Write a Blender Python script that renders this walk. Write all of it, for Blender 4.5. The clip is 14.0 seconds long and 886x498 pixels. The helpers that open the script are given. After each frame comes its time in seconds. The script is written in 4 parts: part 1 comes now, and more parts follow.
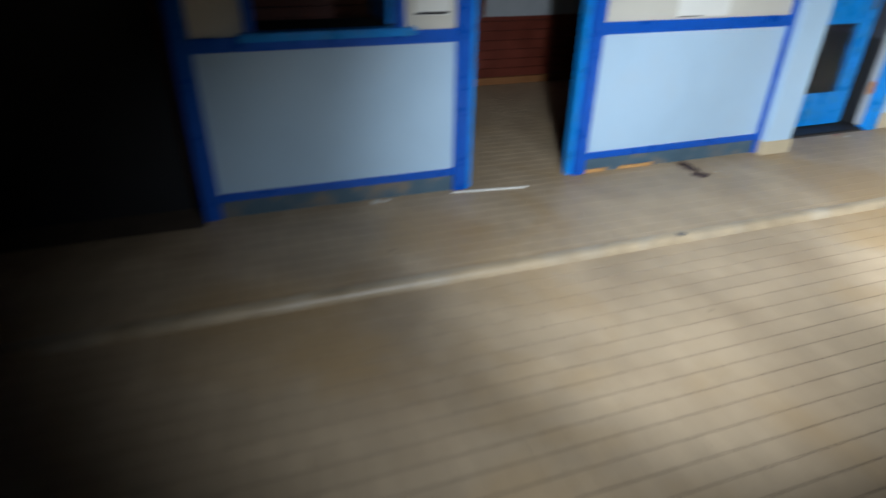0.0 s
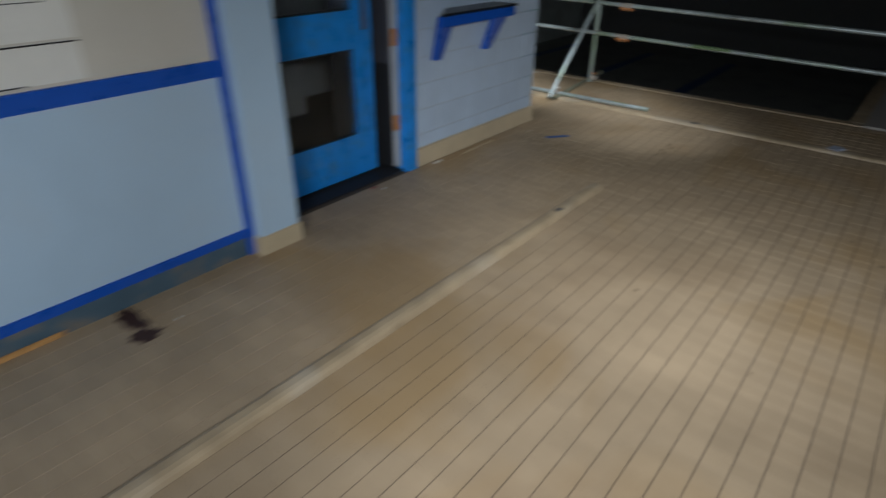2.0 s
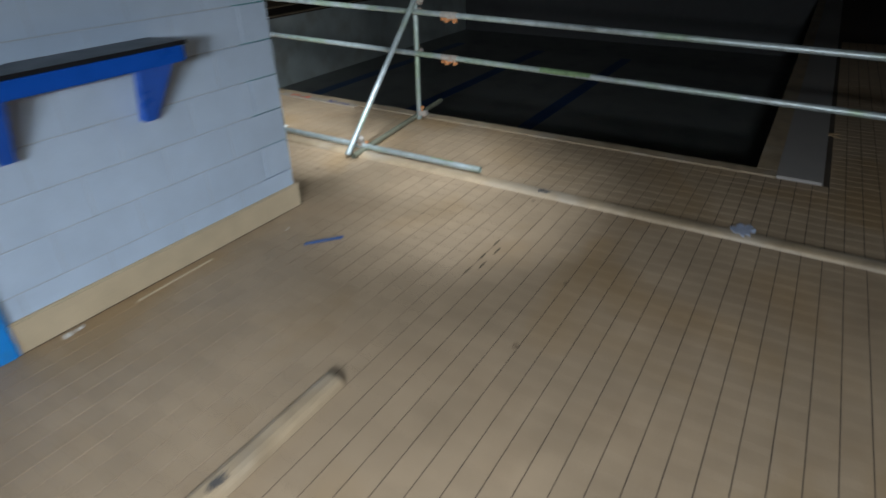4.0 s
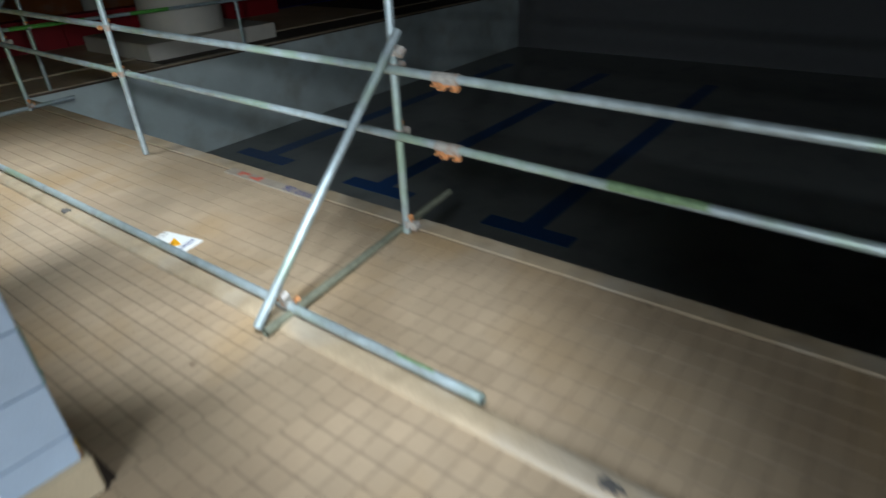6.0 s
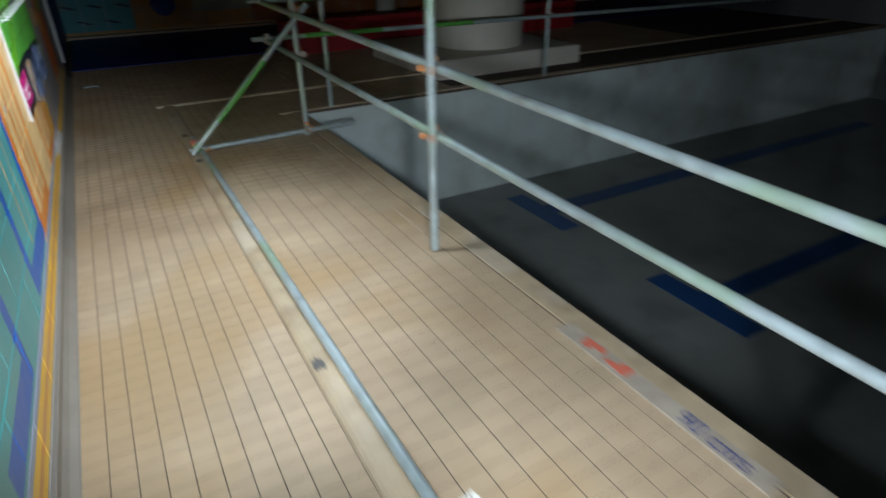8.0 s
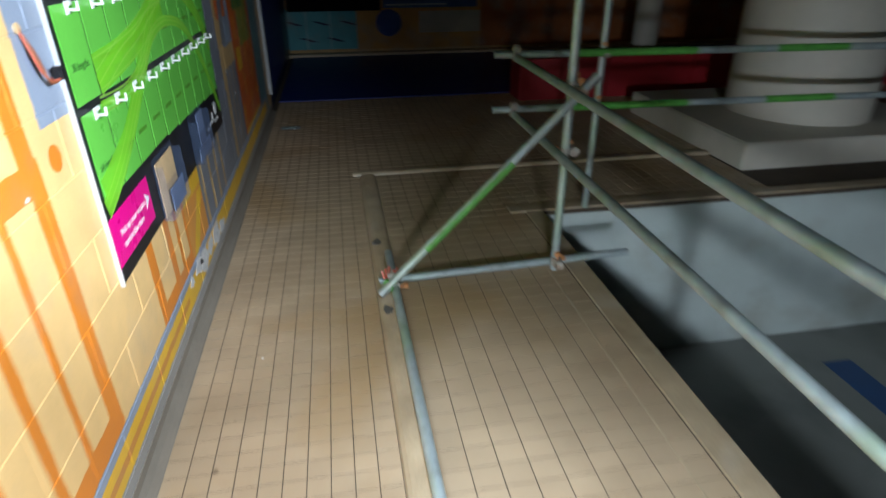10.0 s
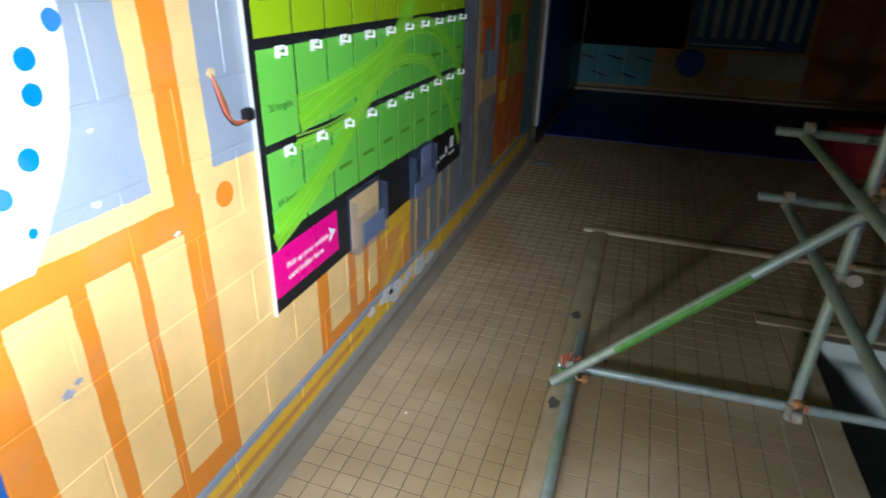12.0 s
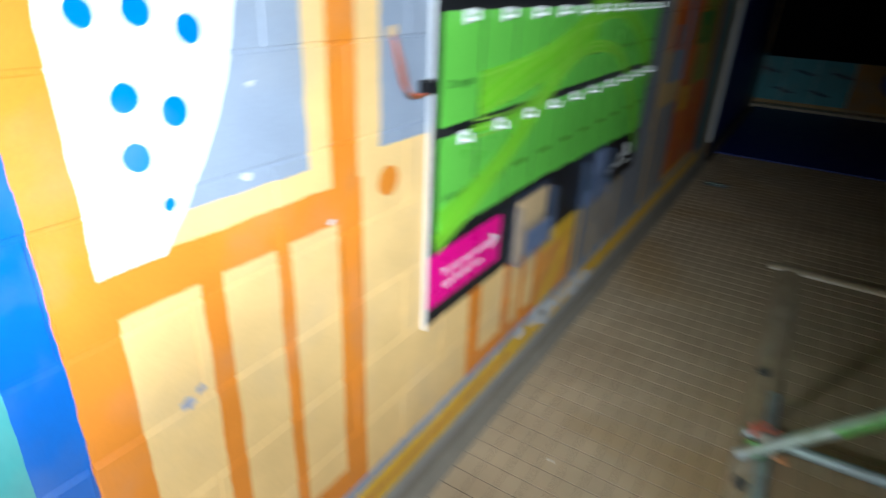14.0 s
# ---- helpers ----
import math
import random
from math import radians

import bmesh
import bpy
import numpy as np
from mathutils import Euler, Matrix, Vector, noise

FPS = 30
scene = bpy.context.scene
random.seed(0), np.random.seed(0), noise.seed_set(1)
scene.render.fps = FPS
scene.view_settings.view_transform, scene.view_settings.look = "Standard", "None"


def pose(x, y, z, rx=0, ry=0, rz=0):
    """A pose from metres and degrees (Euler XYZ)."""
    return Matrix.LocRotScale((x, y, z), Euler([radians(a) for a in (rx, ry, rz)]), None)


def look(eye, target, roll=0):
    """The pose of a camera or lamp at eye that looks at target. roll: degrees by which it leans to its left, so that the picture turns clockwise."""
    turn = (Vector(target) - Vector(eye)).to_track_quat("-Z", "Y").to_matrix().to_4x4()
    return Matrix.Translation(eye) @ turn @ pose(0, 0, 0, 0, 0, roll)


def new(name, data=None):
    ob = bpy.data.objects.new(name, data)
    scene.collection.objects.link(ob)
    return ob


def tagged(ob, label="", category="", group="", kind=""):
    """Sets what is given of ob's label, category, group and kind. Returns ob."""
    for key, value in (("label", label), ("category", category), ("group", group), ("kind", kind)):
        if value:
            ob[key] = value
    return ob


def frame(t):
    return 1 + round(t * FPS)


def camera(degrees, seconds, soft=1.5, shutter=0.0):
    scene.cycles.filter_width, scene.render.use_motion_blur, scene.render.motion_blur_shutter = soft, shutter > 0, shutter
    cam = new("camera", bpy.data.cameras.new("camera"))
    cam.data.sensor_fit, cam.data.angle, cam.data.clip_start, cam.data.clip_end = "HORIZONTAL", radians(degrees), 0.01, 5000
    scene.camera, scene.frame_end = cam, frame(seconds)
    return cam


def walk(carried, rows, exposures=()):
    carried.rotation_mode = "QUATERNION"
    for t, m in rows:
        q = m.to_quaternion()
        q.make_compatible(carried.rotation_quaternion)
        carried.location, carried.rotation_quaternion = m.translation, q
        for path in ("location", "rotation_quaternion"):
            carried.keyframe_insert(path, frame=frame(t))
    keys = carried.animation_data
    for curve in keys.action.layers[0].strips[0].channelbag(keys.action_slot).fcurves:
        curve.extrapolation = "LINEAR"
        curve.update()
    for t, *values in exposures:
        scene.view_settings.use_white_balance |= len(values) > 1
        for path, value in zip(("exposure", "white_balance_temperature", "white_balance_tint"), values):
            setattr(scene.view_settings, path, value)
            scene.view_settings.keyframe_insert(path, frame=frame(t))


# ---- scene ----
cam = camera(75.0, 14.0, shutter=0.9)
PATH = [
    (0, (-7.836, -4.004, 1.793), (-7.262, -2.365, 0.8), 1.0),
    (0.5, (-7.246, -3.587, 1.773), (-6.396, -2.036, 0.84), 1.1),
    (1, (-6.606, -3.341, 1.784), (-5.542, -1.927, 0.852), 1.0),
    (1.5, (-5.95, -3.158, 1.779), (-4.73, -1.89, 0.828), 1.1),
    (2, (-5.225, -3.092, 1.788), (-3.871, -1.991, 0.811), 0.6),
    (2.5, (-4.583, -3.044, 1.801), (-3.137, -2.072, 0.82), 0.3),
    (3, (-3.915, -2.912, 1.797), (-2.432, -2.008, 0.805), 0.2),
    (3.2, (-3.655, -2.857, 1.762), (-2.165, -1.974, 0.763), 0.1),
    (5.3, (-0.921, -2.339, 1.651), (0.496, -1.339, 0.654), -3.4),
    (5.5, (-0.753, -2.174, 1.616), (0.673, -1.179, 0.628), -2.7),
    (6, (-0.301, -1.772, 1.622), (1.066, -0.691, 0.641), -2.8),
    (6.5, (0.073, -1.25, 1.634), (1.351, -0.067, 0.651), -2.6),
    (7, (0.314, -0.727, 1.633), (1.461, 0.597, 0.667), -2.1),
    (7.5, (0.394, -0.086, 1.6), (1.391, 1.364, 0.651), -1.5),
    (8, (0.475, 0.543, 1.614), (1.339, 2.077, 0.665), -0.8),
    (8.5, (0.508, 1.177, 1.627), (1.239, 2.781, 0.682), 0.0),
    (8.7, (0.491, 1.46, 1.637), (1.179, 3.084, 0.694), 0.3),
    (10.8, (1.078, 3.297, 1.74), (1.024, 5.079, 0.833), -0.2),
    (11, (1.118, 3.313, 1.756), (0.956, 5.089, 0.851), 0.1),
    (11.5, (1.132, 3.321, 1.777), (0.72, 5.068, 0.894), 1.1),
    (12, (1.118, 3.337, 1.777), (0.553, 5.051, 0.915), 1.5),
    (12.5, (1.12, 3.339, 1.766), (0.468, 5.031, 0.923), 1.3),
    (13, (1.134, 3.349, 1.771), (0.425, 5.021, 0.933), 1.6),
    (13.5, (1.133, 3.38, 1.725), (0.375, 5.038, 0.902), 1.4),
    (14, (0.832, 3.578, 1.633), (-0.118, 5.117, 0.779), 2.6),
]
EXPOSURES = [
    (0.0, 0.05, 6400, 10), (0.5, -0.6, 6400, 10), (1.0, -1.05, 6450, 10), (1.5, -1.35, 6600, 11), (2.0, -1.35, 6850, 13), (3.0, -0.9, 6850, 13), (3.2, -0.85, 6800, 13),
    (5.3, -0.2, 6400, 11), (6.5, -0.24, 6350, 10), (7.5, -0.06, 6350, 10), (8.5, -0.12, 6300, 10), (8.7, -0.12, 6300, 10),
    (10.8, 0.95, 6300, 10), (11.0, 0.9, 6300, 10), (11.5, 0.65, 6300, 10), (12.0, 0.45, 6400, 10), (12.5, 0.2, 6550, 10), (13.0, 0.0, 6650, 10), (13.5, 0.0, 6650, 10), (14.0, 0.25, 6300, 6),
]
walk(cam, [(t, look(e, g, r)) for t, e, g, r in PATH], EXPOSURES)


# ---- world and lights ----
world = bpy.data.worlds.new("night")
scene.world = world
world.use_nodes = True
world.node_tree.nodes["Background"].inputs[0].default_value = (0.25, 0.3, 0.4, 1)
world.node_tree.nodes["Background"].inputs[1].default_value = 0.0015


def torch_stand_in(eye, target, watts, degrees, blend=1.0, size=0.09):
    """A still white spot lamp, soft-rimmed, standing in for one carried hand light."""
    lamp = bpy.data.lights.new("torch_stand_in", "SPOT")
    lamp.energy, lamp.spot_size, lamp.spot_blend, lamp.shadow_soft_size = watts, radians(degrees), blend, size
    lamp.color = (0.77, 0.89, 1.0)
    ob = new("torch_stand_in", lamp)
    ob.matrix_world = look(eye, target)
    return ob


# Still lamps added along the walk in place of one moving hand light.
torch_stand_in((-7.04, -3.62, 1.91), (-6.77, -2.23, 0.50), 146, 88)
torch_stand_in((-7.04, -3.62, 1.91), (-5.88, -2.24, 1.05), 520, 86)
torch_stand_in((-5.9, -3.1, 1.9), (-4.6, -1.7, 0.9), 240, 82)
torch_stand_in((-5.04, -3.2, 1.92), (-3.37, -2.95, 0.86), 760, 115)
torch_stand_in((-3.75, -3.04, 1.93), (-2.25, -2.45, 0.75), 480, 84)
torch_stand_in((0.07, -1.32, 1.55), (1.44, 0.08, 1.08), 170, 81)
torch_stand_in((0.07, -1.32, 1.55), (0.69, -0.81, -0.28), 125, 84)
torch_stand_in((0.51, -0.8, 1.76), (1.22, -0.33, -0.05), 136, 62)
torch_stand_in((0.41, -0.15, 1.51), (1.43, 1.40, 0.77), 520, 58)
torch_stand_in((0.6, -0.14, 1.73), (0.93, 0.91, 0.06), 272, 60)
torch_stand_in((0.53, 1.11, 1.54), (0.56, 2.73, 0.40), 330, 67)
torch_stand_in((1.18, 3.32, 1.68), (-0.71, 3.96, 1.50), 199, 58)
torch_stand_in((1.31, 3.4, 1.89), (0.32, 5.06, 1.36), 267, 70)
torch_stand_in((0.97, 3.74, 1.77), (0.15, 4.10, -0.02), 94, 112)
torch_stand_in((1.31, 3.4, 1.89), (1.15, 3.40, -0.09), 110, 100)


# ---- materials ----
def mat(name, color, rough=0.6, metal=0.0, vary=0.15, scale=6.0, fine=90.0, bump=0.15, spec=0.5, per_piece=0.0, dirt=None, dirt_amount=0.0, dirt_scale=3.0, stain=None, stain_amount=0.0, stain_scale=1.0, spots=None):
    """Procedural paint, stone or metal: broad and fine colour variation, dirt patches, fine relief."""
    m = bpy.data.materials.new(name)
    m.use_nodes = True
    nt = m.node_tree
    n, l = nt.nodes, nt.links
    bsdf = n["Principled BSDF"]
    geo = n.new("ShaderNodeNewGeometry")
    big = n.new("ShaderNodeTexNoise")
    big.inputs["Scale"].default_value, big.inputs["Detail"].default_value = scale, 6
    small = n.new("ShaderNodeTexNoise")
    small.inputs["Scale"].default_value, small.inputs["Detail"].default_value = fine, 3
    for t in (big, small):
        l.new(geo.outputs["Position"], t.inputs["Vector"])
    add = n.new("ShaderNodeMath")
    add.operation = "MULTIPLY_ADD"
    l.new(small.outputs[0], add.inputs[0])
    add.inputs[1].default_value = 0.5
    l.new(big.outputs[0], add.inputs[2])
    val = n.new("ShaderNodeMapRange")
    val.inputs["From Min"].default_value, val.inputs["From Max"].default_value = 0.45, 1.05
    val.inputs["To Min"].default_value, val.inputs["To Max"].default_value = 1 - vary, 1 + vary
    l.new(add.outputs[0], val.inputs["Value"])
    out = val.outputs[0]
    if per_piece:
        info = n.new("ShaderNodeObjectInfo")
        isl = geo.outputs["Random Per Island"]
        r = n.new("ShaderNodeMath")
        r.operation = "ADD"
        l.new(info.outputs["Random"], r.inputs[0])
        l.new(isl, r.inputs[1])
        f = n.new("ShaderNodeMath")
        f.operation = "FRACT"
        l.new(r.outputs[0], f.inputs[0])
        g = n.new("ShaderNodeMapRange")
        g.inputs["To Min"].default_value, g.inputs["To Max"].default_value = 1 - per_piece, 1 + per_piece
        l.new(f.outputs[0], g.inputs["Value"])
        mu = n.new("ShaderNodeMath")
        mu.operation = "MULTIPLY"
        l.new(out, mu.inputs[0])
        l.new(g.outputs[0], mu.inputs[1])
        out = mu.outputs[0]
    base = n.new("ShaderNodeRGB")
    base.name = "paint"
    base.outputs[0].default_value = (*color, 1)
    sc = n.new("ShaderNodeVectorMath")
    sc.operation = "SCALE"
    l.new(base.outputs[0], sc.inputs[0])
    l.new(out, sc.inputs["Scale"])
    col = sc.outputs[0]
    if dirt:
        dn = n.new("ShaderNodeTexNoise")
        dn.inputs["Scale"].default_value, dn.inputs["Detail"].default_value = dirt_scale, 8
        l.new(geo.outputs["Position"], dn.inputs["Vector"])
        dr = n.new("ShaderNodeMapRange")
        dr.inputs["From Min"].default_value, dr.inputs["From Max"].default_value = 0.5, 0.72
        dr.inputs["To Max"].default_value = dirt_amount
        l.new(dn.outputs[0], dr.inputs["Value"])
        mx = n.new("ShaderNodeMix")
        mx.data_type = "RGBA"
        l.new(dr.outputs[0], mx.inputs["Factor"])
        l.new(col, mx.inputs["A"])
        mx.inputs["B"].default_value = (*dirt, 1)
        col = mx.outputs["Result"]
    if stain:
        dn = n.new("ShaderNodeTexNoise")
        dn.inputs["Scale"].default_value, dn.inputs["Detail"].default_value = stain_scale, 5
        dn.inputs["Distortion"].default_value = 0.6
        sh = n.new("ShaderNodeVectorMath")
        sh.inputs[1].default_value = (7.3, 2.9, 4.4)
        l.new(geo.outputs["Position"], sh.inputs[0])
        l.new(sh.outputs[0], dn.inputs["Vector"])
        dr = n.new("ShaderNodeMapRange")
        dr.inputs["From Min"].default_value, dr.inputs["From Max"].default_value = 0.5, 0.66
        dr.inputs["To Max"].default_value = stain_amount
        l.new(dn.outputs[0], dr.inputs["Value"])
        mx = n.new("ShaderNodeMix")
        mx.data_type = "RGBA"
        l.new(dr.outputs[0], mx.inputs["Factor"])
        l.new(col, mx.inputs["A"])
        mx.inputs["B"].default_value = (*stain, 1)
        col = mx.outputs["Result"]
    if spots:
        vo = n.new("ShaderNodeTexVoronoi")
        vo.inputs["Scale"].default_value = 3.4
        wob = n.new("ShaderNodeVectorMath")
        wob.operation = "MULTIPLY_ADD"
        l.new(small.outputs["Color"], wob.inputs[0])
        wob.inputs[1].default_value = (0.02, 0.02, 0.0)
        l.new(geo.outputs["Position"], wob.inputs[2])
        l.new(wob.outputs[0], vo.inputs["Vector"])
        sz = n.new("ShaderNodeSeparateColor")
        l.new(vo.outputs["Color"], sz.inputs[0])
        rad = n.new("ShaderNodeMapRange")
        rad.inputs["From Min"].default_value, rad.inputs["From Max"].default_value = 0.45, 1.0
        rad.inputs["To Min"].default_value, rad.inputs["To Max"].default_value = 0.0, 0.062
        l.new(sz.outputs[0], rad.inputs["Value"])
        hit = n.new("ShaderNodeMath")
        hit.operation = "LESS_THAN"
        l.new(vo.outputs["Distance"], hit.inputs[0])
        l.new(rad.outputs[0], hit.inputs[1])
        am = n.new("ShaderNodeMath")
        am.operation = "MULTIPLY"
        l.new(hit.outputs[0], am.inputs[0])
        am.inputs[1].default_value = 0.6
        mx = n.new("ShaderNodeMix")
        mx.data_type = "RGBA"
        l.new(am.outputs[0], mx.inputs["Factor"])
        l.new(col, mx.inputs["A"])
        mx.inputs["B"].default_value = (*spots, 1)
        col = mx.outputs["Result"]
    l.new(col, bsdf.inputs["Base Color"])
    rr = n.new("ShaderNodeMapRange")
    rr.inputs["To Min"].default_value, rr.inputs["To Max"].default_value = max(0.04, rough - 0.12), min(1, rough + 0.12)
    l.new(big.outputs[0], rr.inputs["Value"])
    l.new(rr.outputs[0], bsdf.inputs["Roughness"])
    bsdf.inputs["Metallic"].default_value = metal
    bsdf.inputs["Specular IOR Level"].default_value = spec
    if bump:
        b = n.new("ShaderNodeBump")
        b.inputs["Strength"].default_value, b.inputs["Distance"].default_value = bump, 0.004
        l.new(add.outputs[0], b.inputs["Height"])
        l.new(b.outputs[0], bsdf.inputs["Normal"])
    return m


def glass(name, tint=(0.8, 0.85, 0.85)):
    m = bpy.data.materials.new(name)
    m.use_nodes = True
    b = m.node_tree.nodes["Principled BSDF"]
    b.inputs["Base Color"].default_value = (*tint, 1)
    b.inputs["Transmission Weight"].default_value = 1
    b.inputs["Roughness"].default_value = 0.05
    b.inputs["IOR"].default_value = 1.4
    return m


M_TILE = mat("deck_tile", (0.41, 0.298, 0.189), 0.5, vary=0.16, scale=2.5, fine=160, bump=0.1, per_piece=0.05, dirt=(0.20, 0.12, 0.06), dirt_amount=0.35, dirt_scale=1.3, stain=(0.36, 0.225, 0.10), stain_amount=0.65, stain_scale=0.9, spots=(0.07, 0.04, 0.02))
M_GROUT = mat("grout", (0.075, 0.052, 0.035), 0.9, vary=0.3, scale=5, bump=0.3)
M_STRIP = mat("coping_strip", (0.40, 0.30, 0.19), 0.45, vary=0.2, scale=7, stain=(0.50, 0.44, 0.36), stain_amount=0.4, stain_scale=2.0, dirt=(0.20, 0.14, 0.08), dirt_amount=0.5, dirt_scale=5)
M_WHITE = mat("white_panel", (0.44, 0.595, 0.74), 0.45, vary=0.05, scale=3, bump=0.06, dirt=(0.4, 0.4, 0.4), dirt_amount=0.15)
M_CREAM = mat("cream_panel", (0.62, 0.58, 0.50), 0.5, vary=0.06, scale=3, bump=0.06)
M_BLUE = mat("blue_gloss_paint", (0.003, 0.085, 0.46), 0.3, vary=0.12, scale=9, bump=0.15)
M_SKY = mat("sky_blue_gloss_paint", (0.005, 0.25, 0.70), 0.3, vary=0.12, scale=9, bump=0.15, dirt=(0.10, 0.2, 0.25), dirt_amount=0.4, dirt_scale=12)
M_SKIRT = mat("blue_grey_skirting", (0.07, 0.12, 0.16), 0.5, vary=0.2, dirt=(0.35, 0.2, 0.06), dirt_amount=0.5, dirt_scale=6)
M_BLOCKW = mat("white_painted_block", (0.46, 0.56, 0.68), 0.6, vary=0.08, scale=5, fine=140, bump=0.35, per_piece=0.03)
M_MORTAR = mat("painted_mortar", (0.42, 0.47, 0.53), 0.8, vary=0.15, bump=0.4)
M_BASE = mat("cream_tile_base", (0.55, 0.44, 0.29), 0.45, vary=0.12)
M_REDWOOD = mat("red_brown_boards", (0.16, 0.03, 0.015), 0.45, vary=0.3, scale=4)
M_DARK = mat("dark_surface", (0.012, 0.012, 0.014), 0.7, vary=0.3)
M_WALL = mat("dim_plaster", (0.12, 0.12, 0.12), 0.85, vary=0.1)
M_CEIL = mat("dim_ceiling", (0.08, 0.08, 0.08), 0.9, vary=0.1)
M_STEEL = mat("galvanised_tube", (0.42, 0.48, 0.48), 0.42, metal=0.45, vary=0.2, scale=14, dirt=(0.2, 0.19, 0.16), dirt_amount=0.5, dirt_scale=10, stain=(0.28, 0.42, 0.20), stain_amount=0.5, stain_scale=2.2)
M_OLIVE = mat("olive_grey_tube_paint", (0.20, 0.20, 0.14), 0.5, metal=0.2, vary=0.35, scale=18)
M_SLEEVE = mat("weathered_coupler", (0.42, 0.38, 0.33), 0.6, metal=0.3, vary=0.3, scale=30, bump=0.5, dirt=(0.40, 0.19, 0.09), dirt_amount=0.7, dirt_scale=18)
M_RUST = mat("rusty_coupler", (0.55, 0.24, 0.09), 0.8, metal=0.2, vary=0.45, scale=40, bump=0.8)
M_GREEN = mat("green_tube_paint", (0.09, 0.31, 0.05), 0.5, vary=0.3, scale=25)
M_DULLGREEN = mat("dull_green_smear", (0.20, 0.30, 0.15), 0.5, metal=0.2, vary=0.4, scale=30)
M_POOL = mat("pool_floor_grey", (0.23, 0.235, 0.22), 0.5, vary=0.1, scale=3, dirt=(0.1, 0.11, 0.11), dirt_amount=0.5, dirt_scale=2)
M_LANE = mat("blue_lane_tile", (0.02, 0.07, 0.20), 0.4, vary=0.15)
M_PILLAR = mat("cream_column", (0.55, 0.50, 0.42), 0.6, vary=0.08)
M_RED = mat("red_panel", (0.30, 0.01, 0.015), 0.5, vary=0.15)
M_MAT = mat("dark_blue_floor_cover", (0.008, 0.02, 0.17), 0.5, vary=0.15)
M_PAPER = mat("paper", (0.78, 0.76, 0.70), 0.7, vary=0.05, bump=0)
M_BLACK = mat("black_plastic", (0.012, 0.012, 0.014), 0.35, vary=0.1, bump=0)
M_MATBLACK = mat("matt_black_opening", (0.006, 0.006, 0.007), 0.95, vary=0.1, bump=0, spec=0.1)
M_LIME = mat("lime_print", (0.16, 0.58, 0.075), 0.3, vary=0.08, scale=2, bump=0)
M_YLIME = mat("yellow_lime_print", (0.33, 0.53, 0.01), 0.3, vary=0.08, scale=2, bump=0)
M_PINK = mat("magenta_print", (0.85, 0.0, 0.25), 0.3, vary=0.04, bump=0)


def painted(m, u_axis, layers):
    """Paints shapes (masks in wall metres) one over another into the colour of material m."""
    nt = m.node_tree
    n, l = nt.nodes, nt.links
    geo = n.new("ShaderNodeNewGeometry")
    wob = n.new("ShaderNodeTexNoise")
    wob.inputs["Scale"].default_value, wob.inputs["Detail"].default_value = 14, 4
    l.new(geo.outputs["Position"], wob.inputs["Vector"])
    off = n.new("ShaderNodeVectorMath")
    off.operation = "MULTIPLY_ADD"
    l.new(wob.outputs["Color"], off.inputs[0])
    off.inputs[1].default_value = (0.014, 0.014, 0.014)
    l.new(geo.outputs["Position"], off.inputs[2])
    sep = n.new("ShaderNodeSeparateXYZ")
    l.new(off.outputs[0], sep.inputs[0])
    u, v = sep.outputs[u_axis], sep.outputs["Z"]

    def math_node(op, a, b, c=0.0):
        k = n.new("ShaderNodeMath")
        k.operation = op
        for i, w in enumerate((a, b, c)):
            if isinstance(w, (int, float)):
                k.inputs[i].default_value = w
            else:
                l.new(w, k.inputs[i])
        return k.outputs[0]

    base = n["paint"]
    target = base.outputs[0].links[0].to_socket
    col = base.outputs[0]
    for shape, color, *a in layers:
        a = [x + 0.007 if shape != "curve" or i < 2 else x for i, x in enumerate(a)]
        if shape == "rect":
            u0, u1, v0, v1 = a
            f = math_node("MULTIPLY", math_node("COMPARE", u, (u0 + u1) / 2, (u1 - u0) / 2), math_node("COMPARE", v, (v0 + v1) / 2, (v1 - v0) / 2))
        elif shape == "dot":
            cu, cv, r = a
            du, dv = math_node("SUBTRACT", u, cu), math_node("SUBTRACT", v, cv)
            f = math_node("LESS_THAN", math_node("MULTIPLY_ADD", du, du, math_node("MULTIPLY", dv, dv)), (r - 0.007) ** 2)
        elif shape == "lean":
            u0, v0, u1, v1, w = a
            w -= 0.007
            d = math_node("MULTIPLY_ADD", math_node("SUBTRACT", v, v0), -(u1 - u0) / (v1 - v0), math_node("SUBTRACT", u, u0))
            f = math_node("MULTIPLY", math_node("COMPARE", d, 0.0, w / 2), math_node("COMPARE", v, (v0 + v1) / 2, abs(v1 - v0) / 2))
        else:
            u0, v0, bend, top = a
            d = math_node("SUBTRACT", v0, v)
            f = math_node("LESS_THAN", u, math_node("MULTIPLY_ADD", math_node("MULTIPLY", d, d), -bend, u0))
            f = math_node("MULTIPLY", f, math_node("MULTIPLY", math_node("COMPARE", v, (top + v0 - 0.5) / 2, (top - v0 + 0.5) / 2), math_node("GREATER_THAN", u, 3.952)))
        mx = n.new("ShaderNodeMix")
        mx.data_type = "RGBA"
        l.new(f, mx.inputs["Factor"])
        l.new(col, mx.inputs["A"])
        mx.inputs["B"].default_value = (*color, 1)
        col = mx.outputs["Result"]
    l.new(col, target)
    return m


